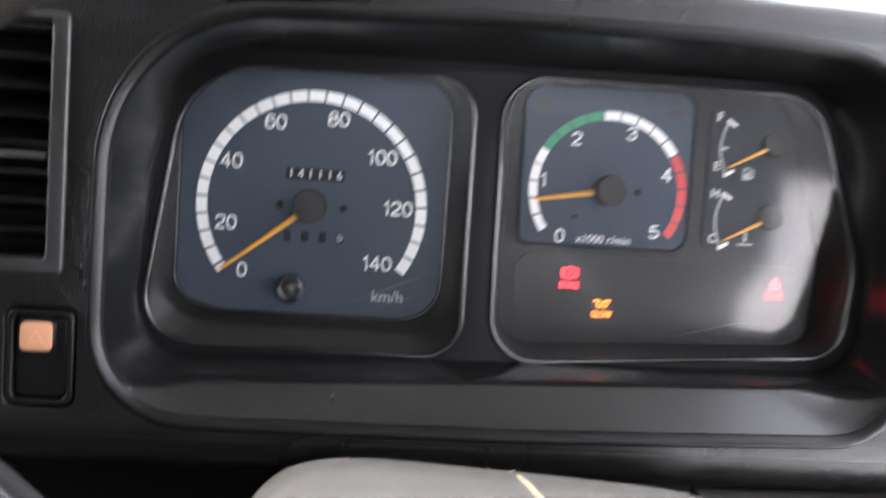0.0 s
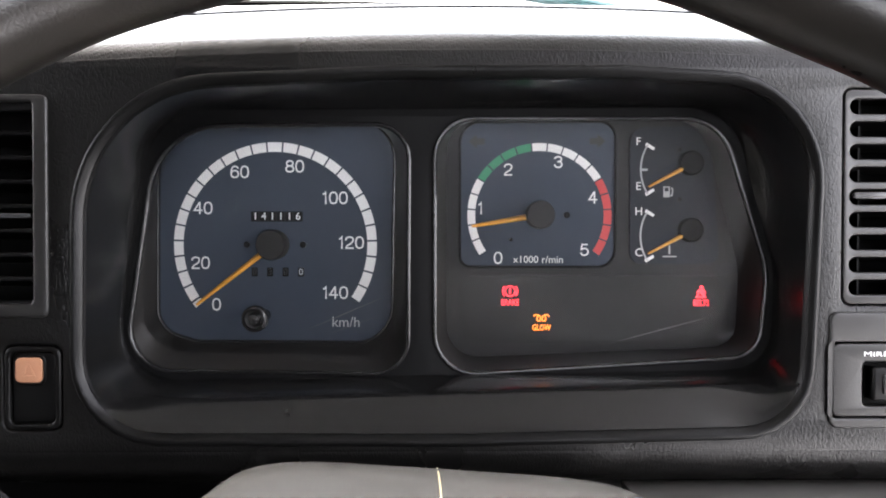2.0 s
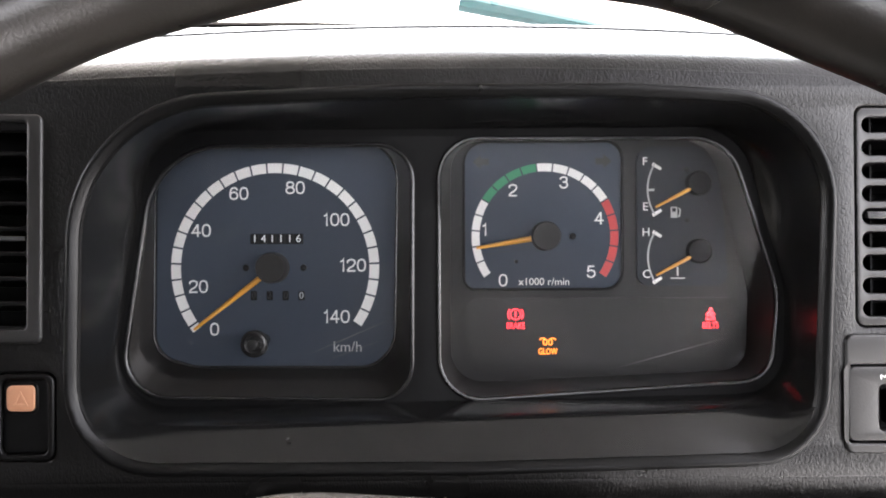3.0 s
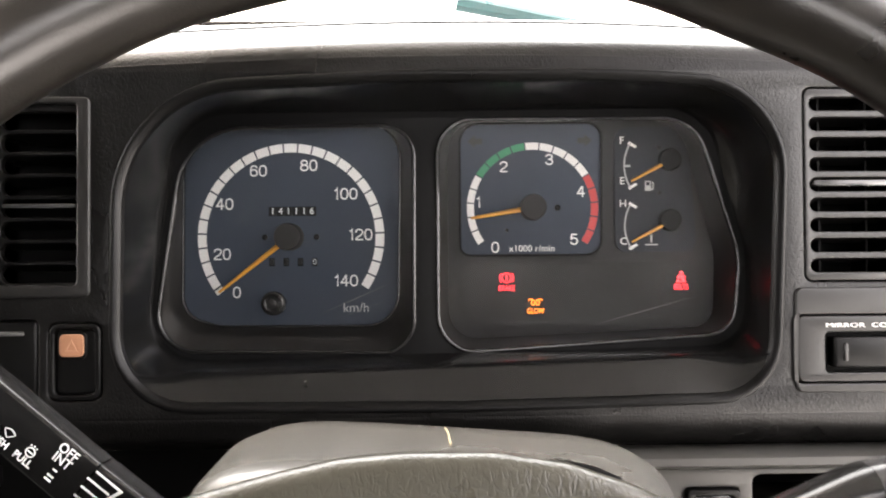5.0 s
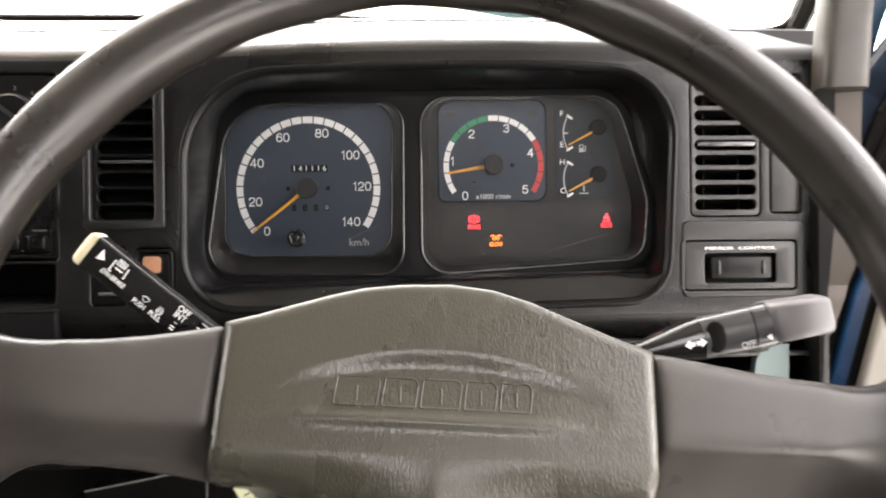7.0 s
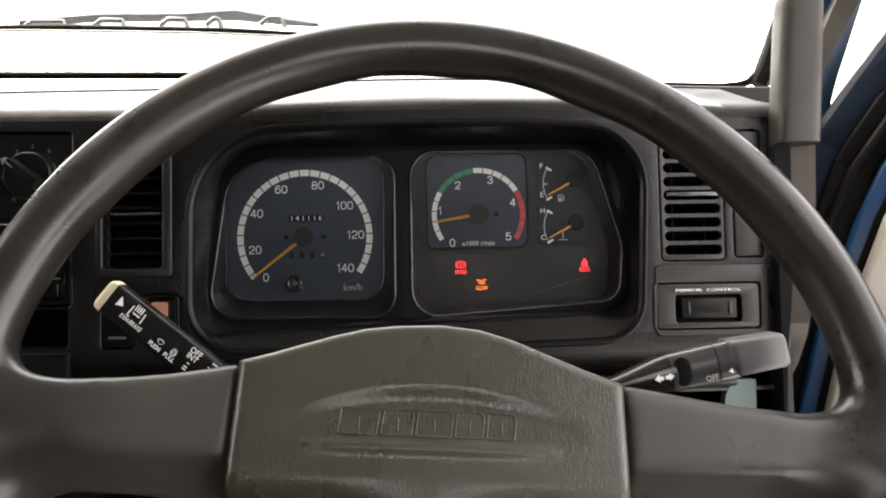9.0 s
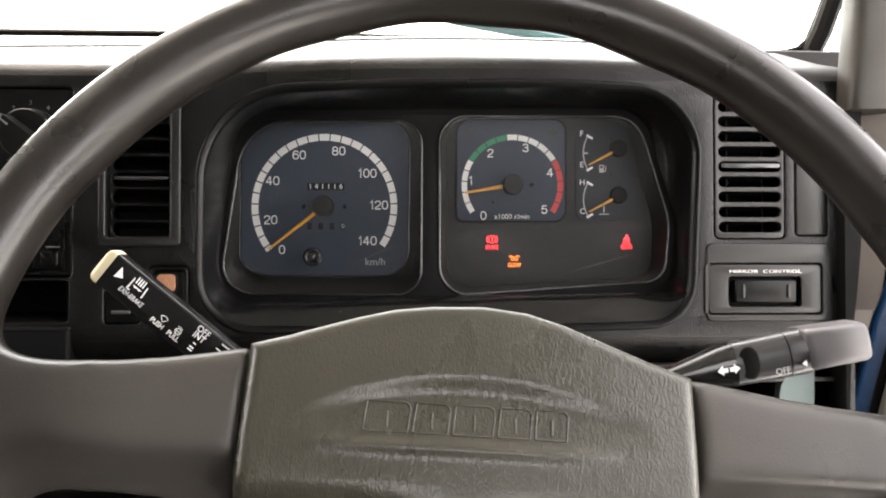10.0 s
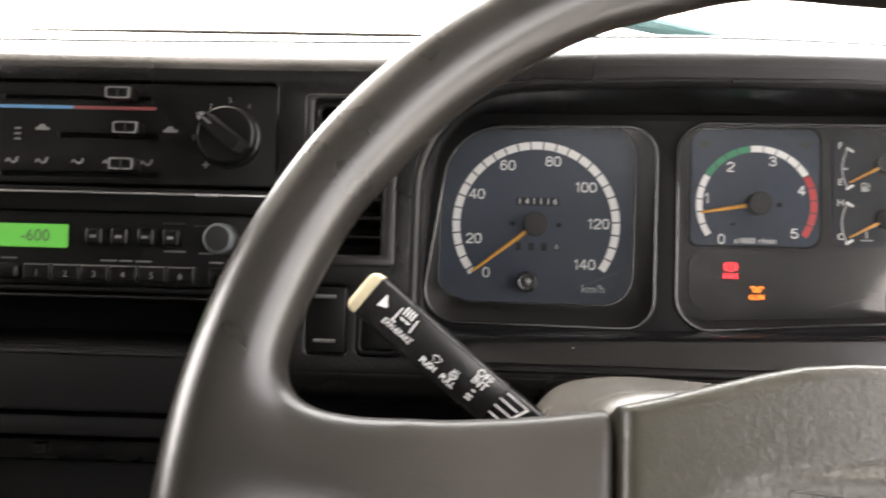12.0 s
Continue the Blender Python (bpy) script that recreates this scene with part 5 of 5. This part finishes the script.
# ---- centre stack: heater panel, radio, pockets ----
def heater():
    h = thing("heater_panel", DASH, "black heater control panel with three sliders and a rotary fan knob", "heater controls")
    slots = [box2(-0.372, 0.9098, -0.288, 0.9122), box2(-0.340, 0.8880, -0.283, 0.8912), box2(-0.372, 0.8660, -0.282, 0.8690)]
    part("panel", shape([box2(-0.4195, 0.8625, -0.2155, 0.9200, 0.003)] + slots, 0.0035, 0.005, 0.0006), PLASTIC, h)
    part("slot_floor", block(-0.4195, 0.0095, 0.8625, -0.2155, 0.0125, 0.9200), DARK, h)
    part("cold_bar", shape([box2(-0.385, 0.9046, -0.3318, 0.9064)], 0.0032, 0.0004), BLUEBAR, h, smooth=0)
    part("hot_bar", shape([box2(-0.3314, 0.9046, -0.2845, 0.9064)], 0.0032, 0.0004), REDBAR, h, smooth=0)
    for u, z in ((-0.3028, 0.9124), (-0.2978, 0.8930), (-0.2994, 0.8728)):
        k = part("slider_knob", block(u - 0.0072, -0.006, z - 0.0036, u + 0.0072, 0.006, z + 0.0036, 0.0014, 3), PLASTIC, h, "black slider knob with a pale edge")
        part("pale_edge", shape([box2(u - 0.0068, z - 0.0033, u + 0.0068, z + 0.0033, 0.0012, 3), box2(u - 0.0058, z - 0.0024, u + 0.0058, z + 0.0024, 0.001, 3)], -0.0064, 0.001), FADED, k)
        part("centre_line", block(u - 0.0004, -0.0068, z - 0.0026, u + 0.0004, -0.005, z + 0.0026), TRIM, k)
    kn = part("fan_knob", turned([(0.0172, 0.003), (0.0172, -0.001), (0.0160, -0.0022), (0.0165, -0.004), (0.0158, -0.0085), (0.0148, -0.0095), (0.0005, -0.0096)], 40), PLASTIC, h, "black rotary fan knob", m=pose(-0.2408, 0, 0.8897))
    bar = part("grip", loft([[(x, -0.0195 + d, w), (x, -0.0195 + d, -w), (x, -0.009, -w * 1.4), (x, -0.009, w * 1.4)] for x, w, d in ((-0.0158, 0.0016, 0.003), (-0.012, 0.0030, 0.0), (0.012, 0.0034, 0.0), (0.0158, 0.0022, 0.003))]), PLASTIC, kn, m=pose(0, 0, 0, 0, 38, 0))
    part("pointer_line", block(-0.0155, -0.0203, -0.0005, -0.006, -0.019, 0.0005), FADED, kn, m=pose(0, 0, 0, 0, 38, 0))
    for text, u, z in (("0", -0.2622, 0.8896), ("1", -0.2572, 0.8990), ("2", -0.2529, 0.9073), ("3", -0.2425, 0.9110), ("4", -0.2315, 0.9077)):
        part("numeral", lettering(text, 0.0044, u, z, 0.0031), FADED, h, smooth=0)
    part("fan_symbol", merge([shape([box2(-0.2552, 0.8726, -0.2544, 0.8764)], 0.0032, 0.0004), shape([box2(-0.2567, 0.8741, -0.2529, 0.8749)], 0.0030, 0.0004)]), FADED, h, smooth=0)
    for u in (-0.3489, -0.2757):
        part("car_symbol", shape([[(u - 0.0040, 0.8922), (u + 0.0040, 0.8922), (u + 0.0040, 0.8938), (u + 0.0020, 0.8940), (u + 0.0010, 0.8956), (u - 0.0015, 0.8956), (u - 0.0025, 0.8940), (u - 0.0040, 0.8936)]], 0.0032, 0.0004), FADED, h, smooth=0)
    for u in (-0.3658, -0.3487, -0.3281, -0.3101, -0.2887):
        part("air_symbol", shape([[(u - 0.0036, 0.8735), (u - 0.0022, 0.8745), (u + 0.0006, 0.8728), (u + 0.0030, 0.8740), (u + 0.0036, 0.8768), (u + 0.0024, 0.8768), (u + 0.0016, 0.8746), (u, 0.8742), (u - 0.0020, 0.8762), (u - 0.0036, 0.8752)]], 0.0032, 0.0004), FADED, h, smooth=0)
    for z in (0.8870, 0.8900, 0.8930):
        part("scale_bar", shape([box2(-0.3650, z - 0.0006, -0.3615, z + 0.0006)], 0.0032, 0.0004), FADED, h, smooth=0)

    r = thing("car_radio", DASH, "black car radio with a lit green display and preset buttons", "radio")
    part("trim_strip", block(-0.4195, -0.0020, 0.8562, -0.2155, 0.006, 0.8575, 0.0004), CHROME, r, "thin bright strip")
    part("surround", shape([box2(-0.4195, 0.8015, -0.2155, 0.8605, 0.002), box2(-0.4150, 0.8045, -0.2205, 0.8470, 0.002)], 0.0015, 0.010, 0.0008), PLASTIC, r)
    part("face", shape([box2(-0.4145, 0.8050, -0.2210, 0.8465, 0.002)], 0.0045, 0.008, 0.0006), PLASTIC, r)
    d = part("display", shape([box2(-0.4000, 0.8258, -0.3322, 0.8390, 0.001)], 0.0038, 0.002, 0.0003), LCD, r, "lit green liquid crystal display")
    part("display_text", lettering("-600", 0.0098, -0.3505, 0.8322, 0.0035, wide=0.95), INK, d, smooth=0)
    for u in (-0.3157, -0.3013, -0.2863, -0.2720):
        b = part("button", block(u - 0.0050, -0.0005, 0.8277, u + 0.0050, 0.006, 0.8380, 0.0022, 4), PLASTIC, r, "rounded black push button")
        part("button_mark", block(u - 0.0018, -0.0008, 0.8318, u + 0.0018, 0.0, 0.8334), FADED, b)
    for k in range(6):
        u = -0.3470 + 0.01625 * k
        b = part("preset_button", block(u - 0.0078, -0.0002, 0.8075, u + 0.0078, 0.006, 0.8165, 0.0010, 3), PLASTIC, r)
        part("button_edge", block(u - 0.0070, -0.0004, 0.8158, u + 0.0070, 0.001, 0.8166), GREY, b)
        part("digit", lettering(str(k + 1), 0.0052, u, 0.8112, -0.0004), FADED, b, smooth=0)
    knob = part("tuning_knob", turned([(0.0085, 0.004), (0.0085, -0.008), (0.0078, -0.0105), (0.0005, -0.0110)], 36), TRIM, r, "dark grey rotary knob with a bright rim", m=pose(-0.2425, 0, 0.8326))
    part("knob_rim", turned([(0.0086, -0.0062), (0.0086, -0.0080), (0.0079, -0.0107), (0.0068, -0.0112), (0.0068, -0.0106), (0.0075, -0.0100)], 36), STEEL, knob, "rubbed bright rim")
    b = part("button", block(-0.2500, -0.0002, 0.8070, -0.2400, 0.006, 0.8165, 0.0012, 3), PLASTIC, r)
    part("button", block(-0.2345, -0.0002, 0.8070, -0.2235, 0.006, 0.8165, 0.0012, 3), PLASTIC, r)
    part("button", block(-0.3730, -0.0002, 0.8075, -0.3580, 0.006, 0.8165, 0.0030, 4), PLASTIC, r)
    for u0, u1, z in ((-0.3130, -0.3040, 0.8192), (-0.2930, -0.2840, 0.8192), (-0.3020, -0.2950, 0.8192), (-0.2780, -0.2660, 0.8410), (-0.2770, -0.2650, 0.8252), (-0.2610, -0.2500, 0.8400), (-0.2570, -0.2490, 0.8245), (-0.2510, -0.2430, 0.8195), (-0.2330, -0.2240, 0.8195), (-0.3700, -0.3610, 0.8195)):
        part("writing_bar", shape([box2(u0, z - 0.0005, u1, z + 0.0005)], 0.0041, 0.0004), TRIM if z > 0.83 else FADED, r, smooth=0)

    p = thing("storage_pocket", DASH, "black open storage pocket under the radio", "pocket")
    part("lining", loft([[(u, 0.0, z) for u, z in box2(-0.4195, 0.7722, -0.2175, 0.7978, 0.002)], [(u, 0.085, z) for u, z in box2(-0.4180, 0.7740, -0.2190, 0.7960, 0.002)]], cap=False), DARK, p)
    part("back", block(-0.4180, 0.084, 0.7735, -0.2190, 0.088, 0.7965), DARK, p)
    a = thing("ashtray_drawer", DASH, "black pull-out drawer below the pocket", "drawer")
    part("front", block(-0.4195, -0.003, 0.7355, -0.2150, 0.020, 0.7690, 0.0030, 3), MASK, a)
    part("top_edge", block(-0.4195, -0.0040, 0.7676, -0.2150, 0.004, 0.7690, 0.0006), TRIM, a, "rubbed pale upper edge")
    fb = thing("fuse_box", Matrix(), "black lower dash box with a worn bright edge", "box")
    part("cover", loft([[(x, y, z0 + (x + 0.21) * 0.19) for x in (-0.21, -0.129)] + [(x, y, z0 - 0.06) for x in (-0.129, -0.21)] for y, z0 in ((-0.055, 0.644), (0.03, 0.650))]), PLASTIC, fb)
    part("edge", rod([(-0.21, -0.0555, 0.6445), (-0.131, -0.0555, 0.6595), (-0.1285, -0.0555, 0.6570), (-0.1280, -0.0555, 0.64)], 0.0009, 6), GREY, fb, "worn bright edge")
    lo = thing("lower_console", DASH, "black lower console with stepped ledges", "console")
    part("upper_step", block(-0.43, 0.000, 0.7215, -0.2050, 0.035, 0.7330, 0.0025), MASK, lo)
    part("middle_step", block(-0.43, 0.010, 0.7060, -0.2200, 0.035, 0.7180, 0.0025), PLASTIC, lo)
    part("catch", block(-0.3480, 0.004, 0.7110, -0.3400, 0.012, 0.7160, 0.0008), PLASTIC, lo)
    part("lower_step", block(-0.43, 0.020, 0.6600, -0.2050, 0.05, 0.7040, 0.0025), MASK, lo)


heater()


# ---- driver's side: handle, pillar, door ----
def driver_side():
    g = thing("grab_handle", Matrix(), "beige padded grab handle on the windscreen pillar", "handle")
    rows = [(0.9065, 0.2930, 0.0154), (0.9075, 0.2931, 0.0158), (0.93, 0.2946, 0.0158), (0.97, 0.2974, 0.0156), (1.005, 0.2999, 0.0153), (1.013, 0.3004, 0.0143), (1.0175, 0.3008, 0.0112)]
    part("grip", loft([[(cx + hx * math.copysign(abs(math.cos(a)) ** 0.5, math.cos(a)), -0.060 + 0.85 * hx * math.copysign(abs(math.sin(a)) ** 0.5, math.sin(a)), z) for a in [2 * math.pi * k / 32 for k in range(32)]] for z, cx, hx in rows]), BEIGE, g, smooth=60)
    part("bracket", loft([[(0.2775, -0.064, z), (x, -0.064, z), (x, -0.040, z), (0.2775, -0.040, z)] for z, x in ((0.70, 0.2790), (0.76, 0.2815), (0.79, 0.2850), (0.82, 0.2878), (0.9062, 0.2886))]), DARK, g, "black lower bracket")
    t = thing("pillar_trim", Matrix(), "beige-grey plastic trim below the grab handle", "trim")
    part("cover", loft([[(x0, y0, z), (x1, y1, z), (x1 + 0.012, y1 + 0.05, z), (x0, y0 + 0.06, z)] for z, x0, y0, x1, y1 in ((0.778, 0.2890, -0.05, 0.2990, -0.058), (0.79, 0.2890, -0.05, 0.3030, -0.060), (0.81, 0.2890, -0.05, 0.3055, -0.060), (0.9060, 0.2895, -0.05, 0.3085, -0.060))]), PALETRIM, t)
    low = thing("door_jamb_trim", Matrix(), "curved pale grey trim at the foot of the pillar", "trim")
    part("cover", loft([[(x - w, -0.02, z), (x, -0.025, z), (x, 0.02, z), (x - w, 0.02, z)] for z, x, w in ((0.726, 0.2936, 0.006), (0.746, 0.3056, 0.010), (0.769, 0.3140, 0.012), (0.787, 0.3177, 0.012), (0.805, 0.3190, 0.010))]), PALETRIM, low, smooth=60)
    # windscreen seal and pillar
    seal = part("windscreen_seal", rod([(-1.20, 0.252, 1.0535), (-0.46, 0.252, 1.0518), (-0.10, 0.252, 1.0458), (0.14, 0.252, 1.0385), (0.24, 0.252, 1.0318), (0.30, 0.252, 1.0278), (0.352, 0.252, 1.0258), (0.374, 0.252, 1.0270), (0.387, 0.252, 1.0305), (0.3975, 0.254, 1.0400), (0.4085, 0.256, 1.064), (0.431, 0.25, 1.13), (0.50, 0.20, 1.40), (0.55, 0.15, 1.62)], 0.0042, 8), RUBBER)
    tagged(seal, "black rubber windscreen seal", "seal", kind="structure")
    edge = part("pillar_seal", rod([(0.398, 0.250, 1.026), (0.408, 0.248, 1.046), (0.422, 0.246, 1.085), (0.440, 0.240, 1.13), (0.508, 0.19, 1.40), (0.558, 0.14, 1.62)], 0.0105, 10), RUBBER)
    tagged(edge, "black rubber seal along the windscreen pillar", "seal", kind="structure")
    pil = thing("windscreen_pillar", Matrix(), "blue painted windscreen pillar with a beige inner trim", "pillar")
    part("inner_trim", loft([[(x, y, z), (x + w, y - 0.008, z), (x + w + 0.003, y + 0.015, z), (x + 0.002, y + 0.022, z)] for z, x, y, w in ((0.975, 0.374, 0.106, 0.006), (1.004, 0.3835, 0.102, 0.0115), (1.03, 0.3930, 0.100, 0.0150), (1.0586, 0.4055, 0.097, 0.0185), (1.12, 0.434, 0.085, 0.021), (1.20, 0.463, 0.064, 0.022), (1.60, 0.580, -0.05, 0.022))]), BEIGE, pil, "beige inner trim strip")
    part("outer_panel", loft([[(x, y, z), (x + w, y - 0.004, z), (x + w, y + 0.02, z), (x, y + 0.03, z)] for z, x, y, w in ((0.62, 0.338, 0.118, 0.05), (0.76, 0.352, 0.118, 0.052), (0.90, 0.358, 0.124, 0.054), (0.97, 0.368, 0.128, 0.044), (1.0, 0.376, 0.126, 0.044), (1.07, 0.402, 0.120, 0.041), (1.20, 0.446, 0.085, 0.041), (1.60, 0.565, -0.03, 0.040))]), LIT_BLUE, pil)
    part("hinge_recess", loft([[(x0, 0.095, z), (x1, 0.085, z), (x1, 0.11, z), (x0, 0.11, z)] for z, x0, x1 in ((0.60, 0.310, 0.385), (0.80, 0.318, 0.395), (0.885, 0.332, 0.405), (0.925, 0.350, 0.410), (0.945, 0.374, 0.412))]), RUBBER, pil, "black door hinge recess")
    part("dark_edge", loft([[(x - 0.03, 0.16, z), (x, 0.15, z), (x, 0.17, z), (x - 0.03, 0.18, z)] for z, x in ((0.90, 0.39), (1.0, 0.412), (1.1, 0.44), (1.6, 0.56))]), LIT_BLUE, pil)
    # open door
    dm = pose(0.375, 0.060, 0.85, 0, 0, -14)
    door = thing("cab_door", dm, "open blue cab door with a grey-beige inner card", "door")
    edge = [(-0.075, -0.45), (-0.055, -0.25), (-0.030, -0.150), (-0.014, -0.085), (0.004, -0.035), (0.022, 0.012), (0.043, 0.055), (0.078, 0.105), (0.125, 0.145), (0.20, 0.175), (0.9, 0.20)]

    def leaf(shift, top=0.0):
        pts = [(x + shift * 0.9, z - shift * (0.35 if x > 0.03 else 0.1) + top) for x, z in edge]
        return pts[::-1] + [(-0.075 + shift, -0.70), (0.9, -0.70)]

    part("outer_shell", shape([leaf(-0.052, 0.015)], 0.012, 0.03, 0.004), SHADED_BLUE, door, "blue door rebate, darkened as if in shade", smooth=40)
    part("rubber_seal", shape([leaf(-0.036)], 0.004, 0.010, 0.003), RUBBER, door, "black rubber door seal")
    part("seal_lip", rod([(x - 0.020, 0.002, z) for x, z in edge[:9]], 0.004, 8), RUBBER, door)
    part("inner_frame", shape([leaf(0.0)], -0.006, 0.012, 0.004), BLUE, door, "glossy blue door edge")
    part("gap", shape([leaf(0.0145)], -0.008, 0.004), RUBBER, door)
    card = leaf(0.020)
    part("card", shape([card], -0.022, 0.016, 0.006), CARD, door, "grey-beige moulded door card")
    part("card_top_roll", shape([[(0.055, 0.0), (0.9, 0.03), (0.9, 0.165), (0.20, 0.140), (0.130, 0.110), (0.090, 0.070)]], -0.030, 0.012, 0.005), GREY, door, "pale grey padded upper card")
    for k in range(3):
        part("card_groove", block(0.02, -0.0245, -0.135 - 0.012 * k, 0.9, -0.021, -0.131 - 0.012 * k, 0.001), GREY, door)
    part("armrest", block(0.055, -0.060, -0.34, 0.7, -0.015, -0.155, 0.015, 3), TRIM, door, "dark grey armrest")
    bar = [(-0.010, 0.085), (0.030, 0.140), (0.110, 0.245), (0.22, 0.40), (0.34, 0.60)]
    part("window_frame", loft([[(x, 0.016, z), (x + 0.004, 0.012, z - 0.002), (x + 0.046, 0.012, z - 0.027), (x + 0.050, 0.016, z - 0.030), (x + 0.050, 0.040, z - 0.030), (x, 0.040, z)] for x, z in bar]), SHADED_BLUE, door, "blue window frame, darkened as if in shade")
    part("frame_seal", loft([[(x + 0.018, 0.004, z - 0.022), (x + 0.062, 0.004, z - 0.055), (x + 0.062, 0.016, z - 0.055), (x + 0.018, 0.016, z - 0.022)] for x, z in bar]), RUBBER, door, "black window channel")
    part("hinge", block(-0.05, -0.006, -0.035, -0.03, 0.02, -0.025, 0.003), CHROME, door, "bright hinge bolt")


driver_side()


# ---- outside ----
def wipers():
    w = thing("wiper", Matrix(), "grey windscreen wiper resting on the glass", "wiper")
    y = 0.315
    part("blade", rod([(-0.56, y, 1.1270), (-0.40, y, 1.1255), (-0.20, y, 1.1180), (-0.045, y, 1.1070)], [0.003, 0.004, 0.004, 0.0025], 8), RUBBER, w)
    part("arm", rod([(-0.46, y + 0.012, 1.1355), (-0.36, y + 0.014, 1.1420), (-0.26, y + 0.014, 1.1410), (-0.20, y + 0.012, 1.1425), (-0.14, y + 0.008, 1.1310), (-0.10, y + 0.004, 1.1250)], [0.005, 0.0065, 0.0065, 0.0085, 0.005, 0.003], 8), STEEL, w)
    for x0, x1 in ((-0.452, -0.40), (-0.37, -0.33), (-0.29, -0.255), (-0.235, -0.215), (-0.17, -0.14)):
        part("claw", rod([(x0, y + 0.004, 1.1265), (x0 + 0.01, y + 0.006, 1.1350), (x1 - 0.005, y + 0.006, 1.1340), (x1, y + 0.003, 1.1220)], 0.0036, 6), STEEL, w)
    # Added teal strip that stands in for a greenish reflection low in the glass.
    d = thing("wiper", Matrix(), "dark teal strip low outside the windscreen, standing for a reflection", "wiper")
    part("arm", rod([(0.025, y, 1.0850), (0.06, y, 1.0780), (0.10, y, 1.0695), (0.15, y, 1.0600), (0.215, y, 1.0495)], [0.0085, 0.0085, 0.0075, 0.0055, 0.0030], 8), TEAL, d)
    c = part("cowl", rod([(-1.1, y - 0.01, 1.1215), (-0.45, y - 0.01, 1.1190), (-0.25, y - 0.01, 1.1135), (-0.08, y - 0.01, 1.1040)], 0.0016, 8), GREY)
    tagged(c, "thin grey trim line along the outside of the windscreen", "trim", kind="structure")


wipers()
